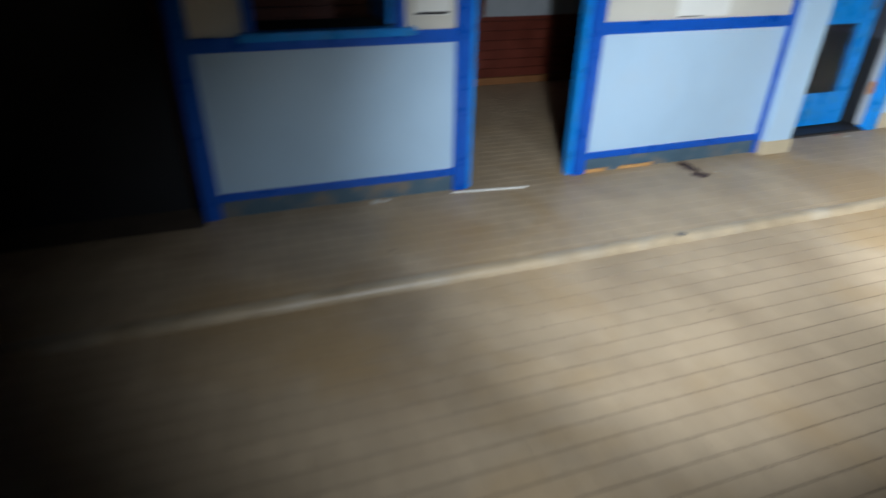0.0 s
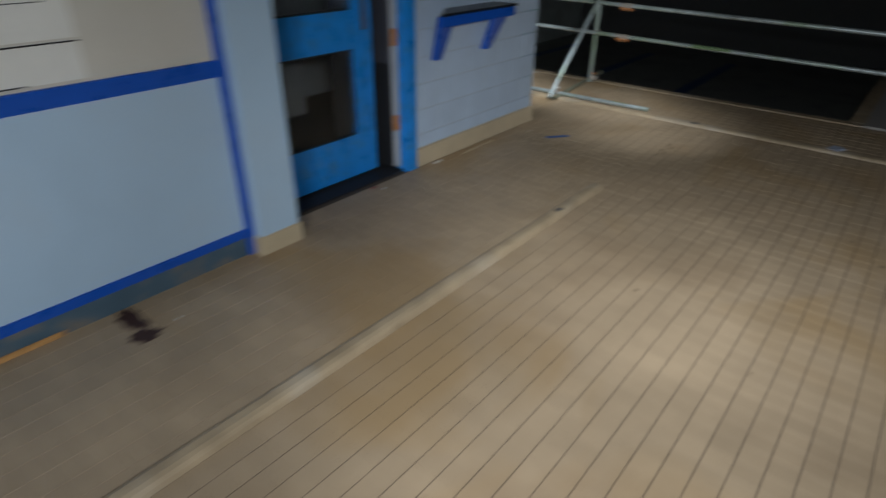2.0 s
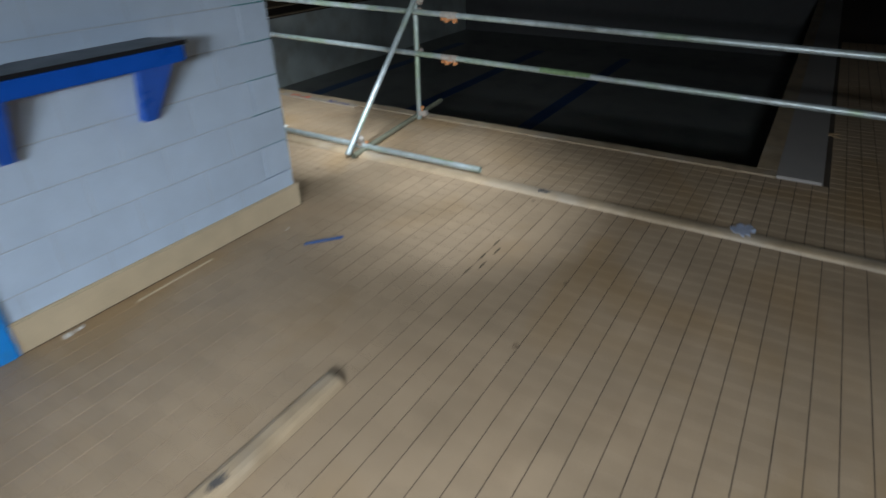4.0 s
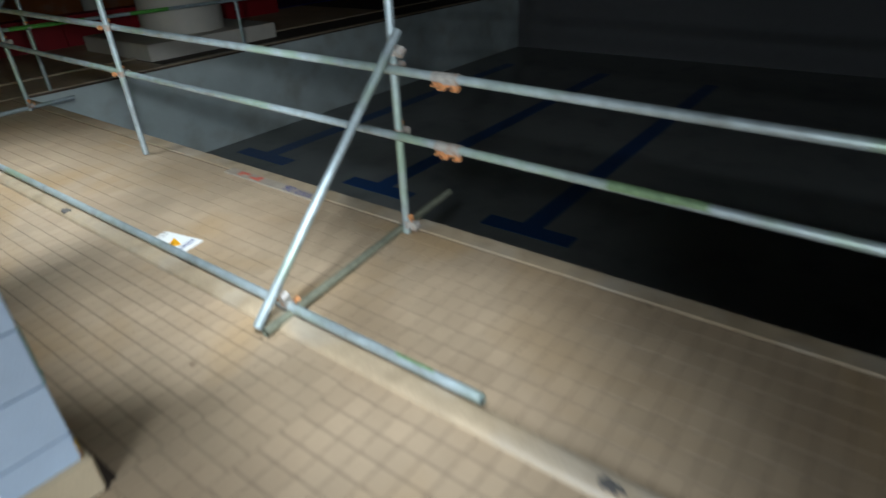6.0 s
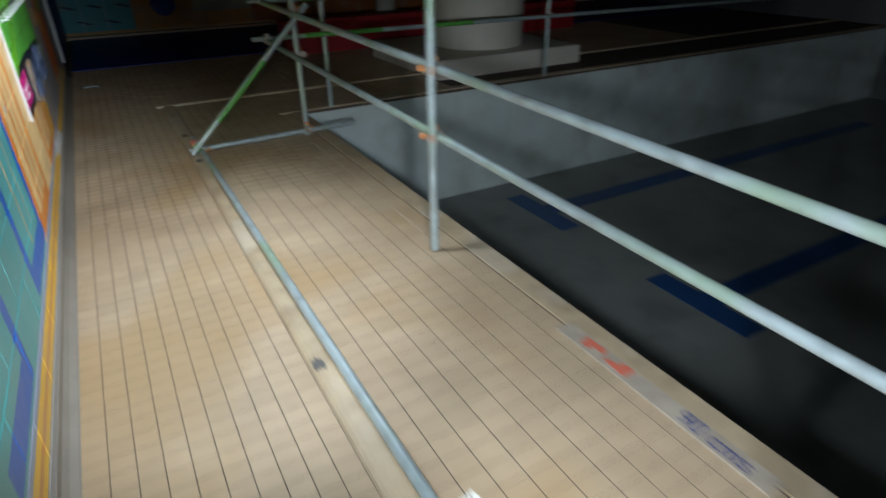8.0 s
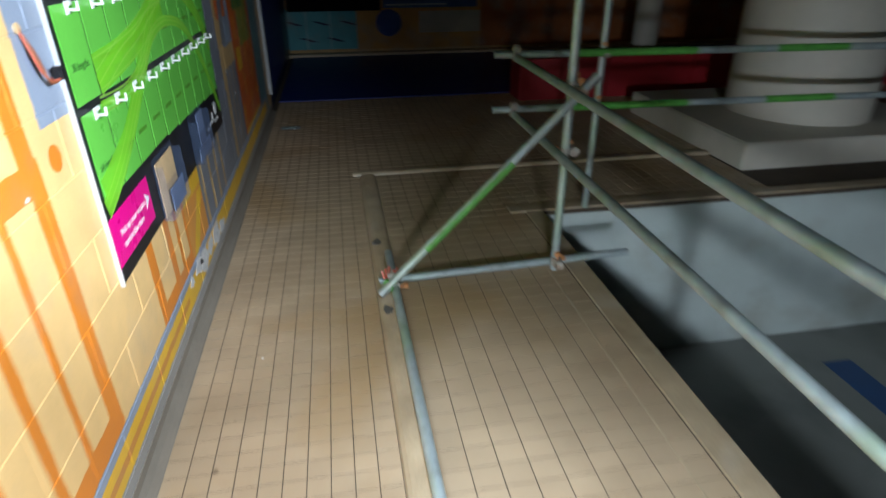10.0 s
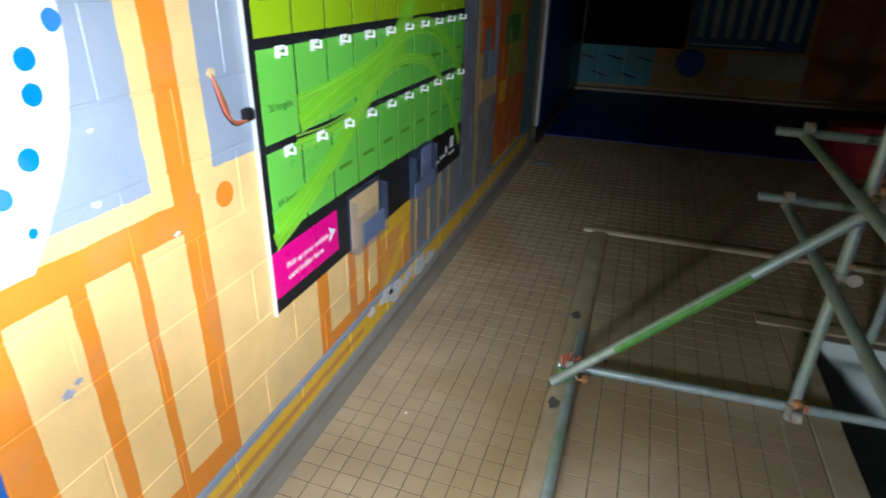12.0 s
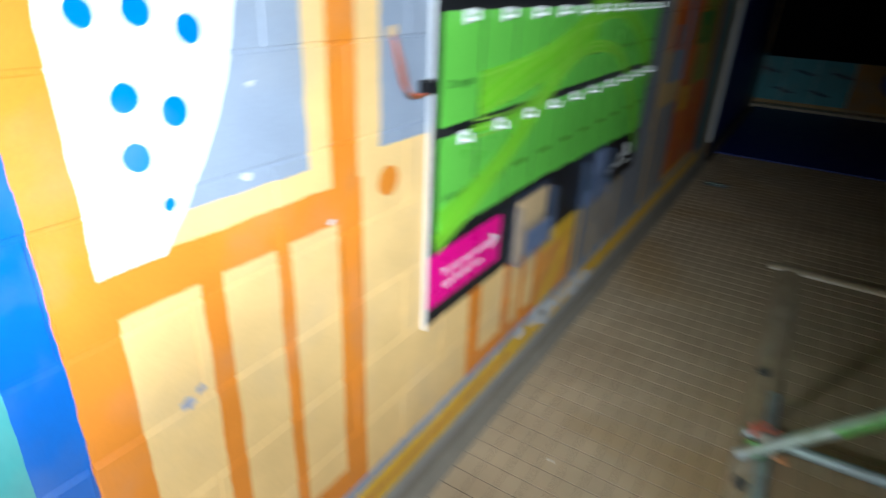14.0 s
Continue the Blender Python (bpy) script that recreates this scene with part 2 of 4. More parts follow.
ORANGE, CREAM, YELLOW, TEAL = (0.74, 0.23, 0.025), (0.83, 0.53, 0.22), (0.80, 0.46, 0.03), (0.07, 0.33, 0.33)
BLUE, GREY, WHITE, DOT = (0.0, 0.11, 0.45), (0.27, 0.31, 0.39), (0.82, 0.82, 0.80), (0.0, 0.16, 0.75)
RED = (0.62, 0.13, 0.02)
NAVY, DUSK, TAN = (0.005, 0.012, 0.06), (0.20, 0.21, 0.24), (0.55, 0.36, 0.15)
layers = [
    ("rect", TEAL, -1, 3.80, 0.235, 4),
    ("rect", BLUE, 3.79, 3.872, 0.30, 2.4), ("rect", BLUE, 3.17, 3.872, 0.30, 0.41), ("rect", BLUE, 3.17, 3.25, 0.30, 2.3),
    ("rect", BLUE, 2.0, 2.63, 0.30, 0.41), ("rect", BLUE, 2.55, 2.63, 0.30, 2.3), ("rect", CREAM, 1.3, 1.85, 0.5, 1.1),
    ("lean", TAN, 3.47, 0.43, 3.41, 1.3, 0.02), ("lean", TAN, 3.63, 0.46, 3.59, 1.3, 0.014),
    ("rect", ORANGE, 3.872, 4.553, 0.28, 1.21), ("rect", ORANGE, 3.872, 3.952, 1.20, 2.4), ("rect", ORANGE, 4.453, 4.542, 1.20, 2.4),
    ("rect", GREY, 4.0, 4.39, 1.264, 2.4),
    ("curve", WHITE, 4.258, 1.70, 0.80, 2.4),
]
for k in range(6):
    layers.append(("dot", DOT, 4.09 + 0.075 * (k % 3), 1.74 + 0.10 * (k // 3) + 0.03 * (k % 2), 0.022))
for u, v in ((4.082, 1.641), (4.237, 1.678), (4.162, 1.610), (4.080, 1.573), (4.157, 1.545), (4.039, 1.456), (4.113, 1.427), (4.040, 1.369)):
    layers.append(("dot", DOT, u, v, 0.0225))
layers.append(("dot", DOT, 4.079, 1.284, 0.012))
layers.append(("dot", DOT, 3.999, 1.571, 0.02))
for a, b, c in ((3.962, 4.112, 0.37), (4.158, 4.288, 0.37), (4.325, 4.468, 0.375)):
    layers.append(("rect", CREAM, a, b, c, 1.124))
layers += [("rect", GREY, 4.622, 4.84, 1.264, 2.4), ("dot", ORANGE, 4.654, 1.175, 0.038)]
layers += [("rect", ORANGE, 5.115, 5.72, 0.26, 0.75), ("rect", CREAM, 5.20, 5.38, 0.35, 0.75), ("rect", CREAM, 5.45, 5.53, 0.34, 0.75), ("rect", CREAM, 5.58, 5.68, 0.35, 0.75)]
layers += [("rect", (0.72, 0.30, 0.06), 5.72, 6.13, 0.19, 0.75), ("rect", YELLOW, 5.72, 6.13, 0.56, 0.75), ("lean", YELLOW, 5.74, 0.22, 6.08, 0.54, 0.12)]
layers += [("rect", DUSK, 6.13, 7.42, 0.14, 0.80), ("rect", DUSK, 7.0, 7.36, 0.14, 3)]
for u in (6.18, 6.39, 6.58, 6.77):
    layers.append(("rect", TAN, u, u + 0.05, 0.24, 0.74))
layers += [("rect", TAN, 7.38, 8.2, 0.18, 3), ("rect", DUSK, 7.48, 8.08, 0.18, 0.92), ("rect", GREY, 7.58, 7.98, 1.06, 3), ("rect", RED, 7.45, 7.85, 1.26, 3), ("lean", DUSK, 7.60, 1.08, 7.66, 1.42, 0.16), ("rect", TAN, 7.60, 7.63, 0.24, 0.92), ("rect", TAN, 7.77, 7.80, 0.24, 0.92)]
layers += [("rect", RED, 7.98, 9.15, 0.1, 3), ("rect", YELLOW, 8.02, 9.05, 0.1, 0.32), ("rect", (0.30, 0.30, 0.04), 8.36, 9.0, 0.96, 3), ("rect", (0.05, 0.20, 0.03), 8.22, 8.77, 1.26, 1.48), ("rect", YELLOW, 8.1, 8.33, 0.80, 0.98)]
for u, v in ((8.06, 0.34), (8.31, 0.56), (8.58, 0.36), (8.58, 0.80), (8.85, 0.60), (9.02, 0.38), (8.16, 1.04), (8.41, 1.2), (8.70, 1.04), (9.02, 0.86)):
    layers.append(("rect", YELLOW, u, u + 0.03, v, v + 0.19))
layers += [("rect", (0.12, 0.24, 0.25), 9.15, 9.95, 0.1, 3), ("rect", TAN, 9.75, 9.95, 0.1, 3), ("rect", NAVY, 10.1, 14.1, -1, 3)]
layers += [("rect", GREY, -1, 9.6, 0.235, 0.281), ("rect", YELLOW, -1, 9.6, 0.118, 0.236), ("rect", (0.62, 0.25, 0.05), -1, 5.5, 0.16, 0.19), ("rect", (0.33, 0.31, 0.29), -1, 9.95, -1, 0.119)]
M_MURAL = painted(mat("mural_paint", CREAM, 0.38, vary=0.10, scale=7, fine=150, bump=0.25, dirt=(0.35, 0.33, 0.30), dirt_amount=0.22, dirt_scale=4), "Y", layers)
ends = [("rect", (0.10, 0.38, 0.42), -1, 1.22, 0.10, 0.78), ("dot", (0.01, 0.05, 0.28), 1.80, 0.53, 0.23), ("rect", TAN, -1, 14, -2, 0.09),
        ("rect", (0.45, 0.40, 0.30), 2.35, 3.5, 0.35, 0.72), ("rect", (0.35, 0.10, 0.02), 3.5, 14, 0.09, 4)]
for k in range(5):
    ends.append(("lean", NAVY, 0.0 + 0.24 * k, 0.58 - 0.28 * (k % 2), 0.23 + 0.24 * k, 0.51 - 0.28 * (k % 2), 0.12))
for u in (0.32, 0.74):
    ends.append(("rect", (0.30, 0.52, 0.52), u, u + 0.02, 0.10, 0.78))
M_ENDWALL = painted(mat("end_mural_paint", (0.52, 0.26, 0.06), 0.6, vary=0.25, scale=3, bump=0.3, dirt=(0.30, 0.28, 0.24), dirt_amount=0.5, dirt_scale=2.5), "X", ends)

M_SWOOSH = mat("bright_lime_print", (0.48, 0.98, 0.12), 0.3, vary=0.1, scale=2, bump=0)
M_SWOOSH.node_tree.nodes["Principled BSDF"].inputs["Alpha"].default_value = 0.5
M_VEIL = mat("pale_lime_print", (0.33, 0.90, 0.04), 0.3, vary=0.1, scale=2, bump=0)
M_VEIL.node_tree.nodes["Principled BSDF"].inputs["Alpha"].default_value = 0.5
M_INK = mat("dark_green_ink", (0.03, 0.12, 0.02), 0.4, bump=0)
M_FAINT = mat("faint_green_ink", (0.09, 0.30, 0.02), 0.4, bump=0)
M_WHITEP = mat("white_plastic", (0.85, 0.85, 0.85), 0.3, vary=0.03, bump=0)
M_ALU = mat("aluminium_edge", (0.75, 0.75, 0.76), 0.3, metal=0.3, vary=0.05, bump=0)
M_ACRYL = mat("clear_acrylic", (0.14, 0.20, 0.34), 0.12, vary=0.05, bump=0)
M_ACRYL.node_tree.nodes["Principled BSDF"].inputs["Alpha"].default_value = 0.10
M_PANE = glass("door_glass", (0.82, 0.86, 0.86))
M_AMBER = mat("amber_print", (0.85, 0.38, 0.0), 0.5, bump=0)
M_INKBLUE = mat("blue_ink", (0.012, 0.03, 0.16), 0.5, bump=0)
M_INKRED = mat("red_ink", (0.55, 0.13, 0.08), 0.5, bump=0)
M_GREYTILE = mat("grey_marker_tile", (0.36, 0.33, 0.30), 0.4, vary=0.1)
M_DEPTH = mat("worn_tan_marker_tile", (0.37, 0.305, 0.235), 0.5, vary=0.2, scale=12, dirt=(0.25, 0.19, 0.13), dirt_amount=0.4, dirt_scale=9)
M_COPPER = mat("brown_wire", (0.25, 0.08, 0.03), 0.5, bump=0)
M_STAIN = mat("dark_brown_stain", (0.05, 0.018, 0.012), 0.6, vary=0.4, scale=30)
M_LEAFLET = mat("blue_leaflet", (0.17, 0.22, 0.36), 0.4, vary=0.3, scale=9, bump=0)
M_CARD = mat("tan_card", (0.62, 0.42, 0.22), 0.6, vary=0.15, scale=9, bump=0)
M_SCUFF = mat("grey_blue_scuff", (0.33, 0.33, 0.40), 0.7, vary=0.3, scale=40)
M_COVE = mat("grey_cove", (0.22, 0.185, 0.145), 0.5, vary=0.15)
M_BEIGE = mat("grey_white_paint", (0.42, 0.43, 0.44), 0.5, vary=0.1)
M_POOLWALL = mat("pale_pool_wall_tile", (0.52, 0.57, 0.54), 0.35, vary=0.12, scale=3, dirt=(0.32, 0.30, 0.24), dirt_amount=0.55, dirt_scale=2)


# ---- helpers for meshes ----
def box(bm, a, b, bevel=0.0):
    r = bmesh.ops.create_cube(bm, size=1.0)
    c = [(p + q) / 2 for p, q in zip(a, b)]
    s = [abs(q - p) for p, q in zip(a, b)]
    bmesh.ops.transform(bm, matrix=Matrix.LocRotScale(c, None, s), verts=r["verts"])
    if bevel:
        es = list({e for v in r["verts"] for e in v.link_edges})
        bmesh.ops.bevel(bm, geom=es, offset=bevel, segments=2, affect="EDGES")
    return bm


def boxed(a, b, bevel=0.0):
    return box(bmesh.new(), a, b, bevel)


def rod(bm, a, b, r, seg=16, hollow=False):
    a, b = Vector(a), Vector(b)
    d = b - a
    m = Matrix.Translation((a + b) / 2) @ d.to_track_quat("Z", "Y").to_matrix().to_4x4()
    bmesh.ops.create_cone(bm, cap_ends=not hollow, segments=seg, radius1=r, radius2=r, depth=d.length, matrix=m)
    if hollow:
        k = bmesh.ops.create_cone(bm, cap_ends=False, segments=seg, radius1=r * 0.84, radius2=r * 0.84, depth=d.length, matrix=m)
        bmesh.ops.reverse_faces(bm, faces=list({f for v in k["verts"] for f in v.link_faces}))
    return bm


def prism(bm, pts, axis, lo, hi):
    """A flat outline pts (u, v) made solid along axis from lo to hi."""
    def at(u, v, w):
        return {"x": (w, u, v), "y": (u, w, v), "z": (u, v, w)}[axis]
    low = [bm.verts.new(at(u, v, lo)) for u, v in pts]
    top = [bm.verts.new(at(u, v, hi)) for u, v in pts]
    k = len(pts)
    bm.faces.new(low)
    bm.faces.new(top)
    for i in range(k):
        bm.faces.new((low[i], low[(i + 1) % k], top[(i + 1) % k], top[i]))
    bmesh.ops.recalc_face_normals(bm, faces=bm.faces)
    return bm


def part(name, bm, material, parent=None, label="", smooth=False):
    me = bpy.data.meshes.new(name)
    bm.to_mesh(me)
    bm.free()
    me.materials.append(material)
    if smooth:
        me.shade_smooth()
        me.set_sharp_from_angle(angle=radians(35))
    ob = new(name, me)
    ob.parent = parent
    if label:
        tagged(ob, label)
    return ob


def thing(name, label, category, group="", kind="", at=(0, 0, 0)):
    ob = tagged(new(name), label, category, group, kind)
    ob.matrix_world = pose(*at)
    return ob


def fixed(name, bm, material, label, category, smooth=False):
    return tagged(part(name, bm, material, smooth=smooth), label, category, kind="structure")


# ---- large structure ----
EDGE, POOL_S, POOL_N, POOL_E, END = 2.175, -2.64, 6.6, 14.0, 14.1
FLOOR = -0.0022
bm = bmesh.new()
box(bm, (-12, -9, -1.7), (EDGE, END, FLOOR))
box(bm, (EDGE, POOL_N, -1.7), (POOL_E, END, FLOOR))
box(bm, (EDGE, -9, -1.7), (POOL_E, POOL_S, FLOOR))
floor = fixed("floor", bm, M_GROUT, "tan square-tiled pool deck with dark grout", "floor")
fixed("pool_floor", boxed((EDGE, POOL_S, -1.7), (POOL_E, POOL_N, -1.38)), M_POOL, "grey floor of the drained pool", "pool floor")
fixed("pool_wall_north", boxed((EDGE, POOL_N - 0.012, -1.38), (POOL_E, POOL_N - 0.001, -0.03)), M_POOLWALL, "pale tiled end wall of the drained pool", "pool wall")
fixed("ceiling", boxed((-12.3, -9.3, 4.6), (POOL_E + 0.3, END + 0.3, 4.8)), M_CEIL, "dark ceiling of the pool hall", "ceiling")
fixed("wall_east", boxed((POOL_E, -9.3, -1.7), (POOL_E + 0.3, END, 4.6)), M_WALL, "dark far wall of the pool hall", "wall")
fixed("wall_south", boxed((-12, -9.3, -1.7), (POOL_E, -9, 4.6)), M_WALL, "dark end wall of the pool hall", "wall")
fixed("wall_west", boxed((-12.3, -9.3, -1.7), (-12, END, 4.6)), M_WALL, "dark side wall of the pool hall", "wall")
wall_north = fixed("wall_north", boxed((-12, END, -1.7), (POOL_E, END + 0.3, 4.6)), M_ENDWALL, "painted end wall with a faded mural", "wall")
wall_mural = fixed("wall_mural", boxed((-0.25, 0.012, FLOOR), (-0.0008, END, 4.6)), M_MORTAR, "concrete block wall painted with a bright town mural", "wall")
wall_shelf = fixed("wall_block", boxed((-1.79, 0.0008, FLOOR), (-0.25, 0.25, 4.6)), M_MORTAR, "white painted concrete block wall", "wall")

# raised strips on the deck
def strip(name, a, b, w, h):
    a, b = Vector(a), Vector(b)
    d = (b - a).normalized()
    s = Vector((-d.y, d.x, 0)) * w / 2
    bm = bmesh.new()
    prof = [(-1.04, FLOOR), (-0.92, h * 0.45), (-0.7, h * 0.8), (-0.35, h * 0.97), (0.35, h * 0.97), (0.7, h * 0.8), (0.92, h * 0.45), (1.04, FLOOR)]
    ends = []
    for p in (a, b):
        ends.append([bm.verts.new((p.x + s.x * u, p.y + s.y * u, v)) for u, v in prof])
    for i in range(7):
        bm.faces.new((ends[0][i], ends[0][i + 1], ends[1][i + 1], ends[1][i]))
    bm.faces.new(ends[0])
    bm.faces.new(ends[1])
    bmesh.ops.recalc_face_normals(bm, faces=bm.faces)
    return fixed(name, bm, M_STRIP, "raised cream coping strip across the tiled deck", "coping strip")


strip("trim_kiosk", (-11.9, -1.375, 0), (-1.215, -1.375, 0), 0.105, 0.042)
strip("trim_pool", (0.985, -8, 0), (0.985, 7.56, 0), 0.128, 0.025)
strip("trim_end", (0.86, 7.63, 0), (POOL_E, 7.63, 0), 0.09, 0.025)

# pool edge coping
for a, b in (((2.062, POOL_S - 0.12, FLOOR), (EDGE + 0.02, POOL_N, 0.01)), ((EDGE + 0.02, POOL_S - 0.12, FLOOR), (POOL_E, POOL_S + 0.02, 0.01)), ((1.95, POOL_N, FLOOR), (POOL_E, POOL_N + 0.11, 0.014))):
    fixed("coping", boxed(a, b, 0.006), M_STRIP, "pale rounded tile coping along the pool edge", "coping")
fixed("coping_lip", boxed((1.942, 3.4, FLOOR), (1.951, 5.9, 0.0018)), M_STRIP, "thin pale paint line along the deck beside the pool", "coping")

# ---- kiosk ----
KY = -0.2
kiosk = thing("ticket_kiosk", "blue and white panelled ticket kiosk with a serving window", "kiosk", kind="structure")


def frame_post(x0, x1, y0=KY - 0.03, y1=KY + 0.09, z1=2.6):
    part("post", boxed((x0, y0, FLOOR), (x1, y1, z1), 0.006), M_BLUE, kiosk, "chipped blue gloss frame post")


frame_post(-8.20, -8.09)
frame_post(-6.44, -6.33)
part("door_stop", boxed((-6.33, KY + 0.0, FLOOR), (-6.29, KY + 0.09, 2.6), 0.004), M_SKY, kiosk)
frame_post(-5.41, -5.305)
part("door_stop", boxed((-5.45, KY + 0.0, FLOOR), (-5.41, KY + 0.09, 2.6), 0.004), M_SKY, kiosk)
frame_post(-3.575, -3.53)
for a, b in ((-8.09, -6.44), (-5.305, -3.575)):
    part("skirting", boxed((a, KY, FLOOR), (b, KY + 0.05, 0.12)), M_SKIRT, kiosk, "scuffed blue-grey skirting")
    part("rail", boxed((a, KY - 0.012, 0.12), (b, KY + 0.05, 0.175), 0.004), M_BLUE, kiosk)
    part("panel", boxed((a, KY, 0.175), (b, KY + 0.04, 1.08)), M_WHITE, kiosk, "white laminate lower panel")
    part("rail", boxed((a, KY - 0.015, 1.08), (b, KY + 0.06, 1.165), 0.004), M_BLUE, kiosk)
part("panel", boxed((-5.305, KY + 0.004, 1.165), (-3.575, KY + 0.04, 2.6)), M_CREAM, kiosk, "cream upper panel")
part("panel", boxed((-8.09, KY + 0.004, 1.165), (-7.78, KY + 0.04, 2.6)), M_CREAM, kiosk)
part("panel", boxed((-6.79, KY + 0.004, 1.165), (-6.44, KY + 0.04, 2.6)), M_CREAM, kiosk)
part("window_frame", boxed((-7.78, KY - 0.02, 1.19), (-7.72, KY + 0.10, 2.6), 0.004), M_BLUE, kiosk)
part("window_frame", boxed((-6.85, KY - 0.02, 1.19), (-6.79, KY + 0.10, 2.6), 0.004), M_BLUE, kiosk)
part("window_reveal", boxed((-6.88, KY + 0.10, 1.19), (-6.84, KY + 0.60, 2.6), 0.004), M_SKY, kiosk)
part("window_sill", boxed((-7.82, KY - 0.07, 1.14), (-6.73, KY + 0.05, 1.19), 0.008), M_SKY, kiosk, "pale blue window sill")
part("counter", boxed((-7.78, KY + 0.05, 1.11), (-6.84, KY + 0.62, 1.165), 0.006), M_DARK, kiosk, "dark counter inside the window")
part("header", boxed((-8.20, KY - 0.03, 2.6), (-3.53, KY + 0.09, 4.6)), M_WHITE, kiosk)
# splintered timber where the skirting is chipped
for x0, x1 in ((-5.30, -5.09), (-4.97, -4.63)):
    bm = boxed((x0, KY - 0.012, FLOOR), (x1, KY - 0.001, 0.03), 0.004)
    part("bare_wood_edge", bm, mat("bare_wood", (0.50, 0.26, 0.09), 0.7, vary=0.3, scale=30), kiosk, "bare orange wood under the chipped skirting")


def notice(x0, x1, z0, z1, y, bars, label):
    ob = thing("notice", label, "notice", "paper notices on the kiosk")
    part("sheet", boxed((x0, y - 0.003, z0), (x1, y - 0.001, z1)), M_PAPER, ob)
    for z, a, b, h in bars:
        part("bar", boxed((x0 + a * (x1 - x0), y - 0.005, z), (x0 + b * (x1 - x0), y - 0.003, z + h)), M_BLACK, ob)
    return ob


UY = KY + 0.004
notice(-4.68, -4.20, 1.18, 1.345, UY, ((1.18, 0.03, 0.48, 0.006), (1.337, 0.0, 1.0, 0.007)), "blank white paper notice with a black rule")
notice(-4.68, -4.20, 1.355, 1.75, UY, ((1.5, 0.1, 0.8, 0.004), (1.56, 0.1, 0.7, 0.004)), "white paper notice taped to the cream panel")
notice(-6.72, -6.48, 1.25, 1.75, UY, ((1.255, 0.02, 0.95, 0.016), (1.45, 0.1, 0.9, 0.003), (1.5, 0.1, 0.9, 0.003)), "white paper notice with a thick black rule")

# pillar between kiosk and doors
pillar = fixed("pillar", boxed((-3.53, -0.29, FLOOR), (-3.24, 0.05, 4.6), 0.008), M_WHITE, "white painted square pillar with a cream tiled foot", "pillar")
part("foot", boxed((-3.545, -0.30, FLOOR), (-3.228, 0.05, 0.125), 0.006), M_BASE, pillar)

# rooms behind the doorway and the doors
room = fixed("wall_kiosk_back", boxed((-8.26, 2.73, FLOOR), (-3.2, 2.85, 4.6)), M_DARK, "red-brown boarded wall inside the kiosk", "wall")
for k in range(22):
    part("board", boxed((-8.16, 2.70, 0.09 + k * 0.11), (-3.36, 2.73, 0.09 + k * 0.11 + 0.104), 0.004), M_REDWOOD, room)
part("skirting", boxed((-8.16, 2.69, FLOOR), (-3.36, 2.72, 0.085), 0.004), mat("brown_skirting", (0.30, 0.12, 0.04), 0.5, vary=0.2), room, "orange-brown timber skirting")
part("board", boxed((-5.03, 2.675, 0.80), (-3.75, 2.70, 2.2), 0.004), M_BEIGE, room, "grey-white panel on the boarded wall")
fixed("wall_kiosk_side", boxed((-8.28, 0.02, FLOOR), (-8.16, 2.73, 4.6)), M_REDWOOD, "red-brown side wall of the kiosk", "wall")
# Its near-black colour stands in for the missing light left of the kiosk.
fixed("wall_left_unlit", boxed((-12, 0.02, FLOOR), (-8.28, 0.1, 4.6)), M_DARK, "near-black wall closing the unlit side beside the kiosk", "wall")
fixed("wall_partition", boxed((-3.36, 0.05, FLOOR), (-3.24, 2.73, 4.6)), M_BEIGE, "grey-white wall between kiosk and lobby", "wall")
fixed("wall_lobby_back", boxed((-3.24, 2.5, FLOOR), (-0.25, 2.62, 4.6)), M_BEIGE, "grey-white back wall of the dark lobby", "wall")
fixed("lobby_pier", boxed((-1.78, 1.95, FLOOR), (-1.38, 2.5, 4.6), 0.006), M_BEIGE, "grey-white pier standing in the dark lobby", "pier")
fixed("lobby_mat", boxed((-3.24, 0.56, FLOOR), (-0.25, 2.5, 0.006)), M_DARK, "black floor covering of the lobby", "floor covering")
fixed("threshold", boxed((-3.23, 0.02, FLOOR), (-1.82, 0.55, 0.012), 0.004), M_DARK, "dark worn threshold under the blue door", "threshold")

# blue door, glazed in two panes
door = tagged(thing("door_1", "blue gloss door with two glass panes and worn paint", "door"), kind="structure")
D0, D1, DY = -3.03, -2.06, 0.19
part("stile", boxed((D0, DY, 0.03), (D0 + 0.13, DY + 0.045, 2.03), 0.004), M_SKY, door)
part("stile", boxed((D1 - 0.195, DY, 0.03), (D1, DY + 0.045, 2.03), 0.004), M_SKY, door)
part("rail", boxed((D0 + 0.13, DY, 0.03), (D1 - 0.195, DY + 0.045, 0.36), 0.003), M_SKY, door)
part("rail", boxed((D0 + 0.13, DY, 1.0), (D1 - 0.195, DY + 0.045, 1.265), 0.003), M_SKY, door)
part("rail", boxed((D0 + 0.13, DY, 1.9), (D1 - 0.195, DY + 0.045, 2.03), 0.003), M_SKY, door)
for z0, z1 in ((0.36, 1.0), (1.265, 1.9)):
    pane = part("pane", boxed((D0 + 0.13, DY + 0.018, z0), (D1 - 0.195, DY + 0.026, z1)), M_PANE, door, "dark clear glass pane")
    pane.visible_shadow = False
    for a, b in (((D0 + 0.13, z0), (D0 + 0.142, z1)), ((D1 - 0.207, z0), (D1 - 0.195, z1)), ((D0 + 0.142, z0), (D1 - 0.207, z0 + 0.012)), ((D0 + 0.142, z1 - 0.012), (D1 - 0.207, z1))):
        part("bead", boxed((a[0], DY + 0.004, a[1]), (b[0], DY + 0.018, b[1])), M_DARK, door)
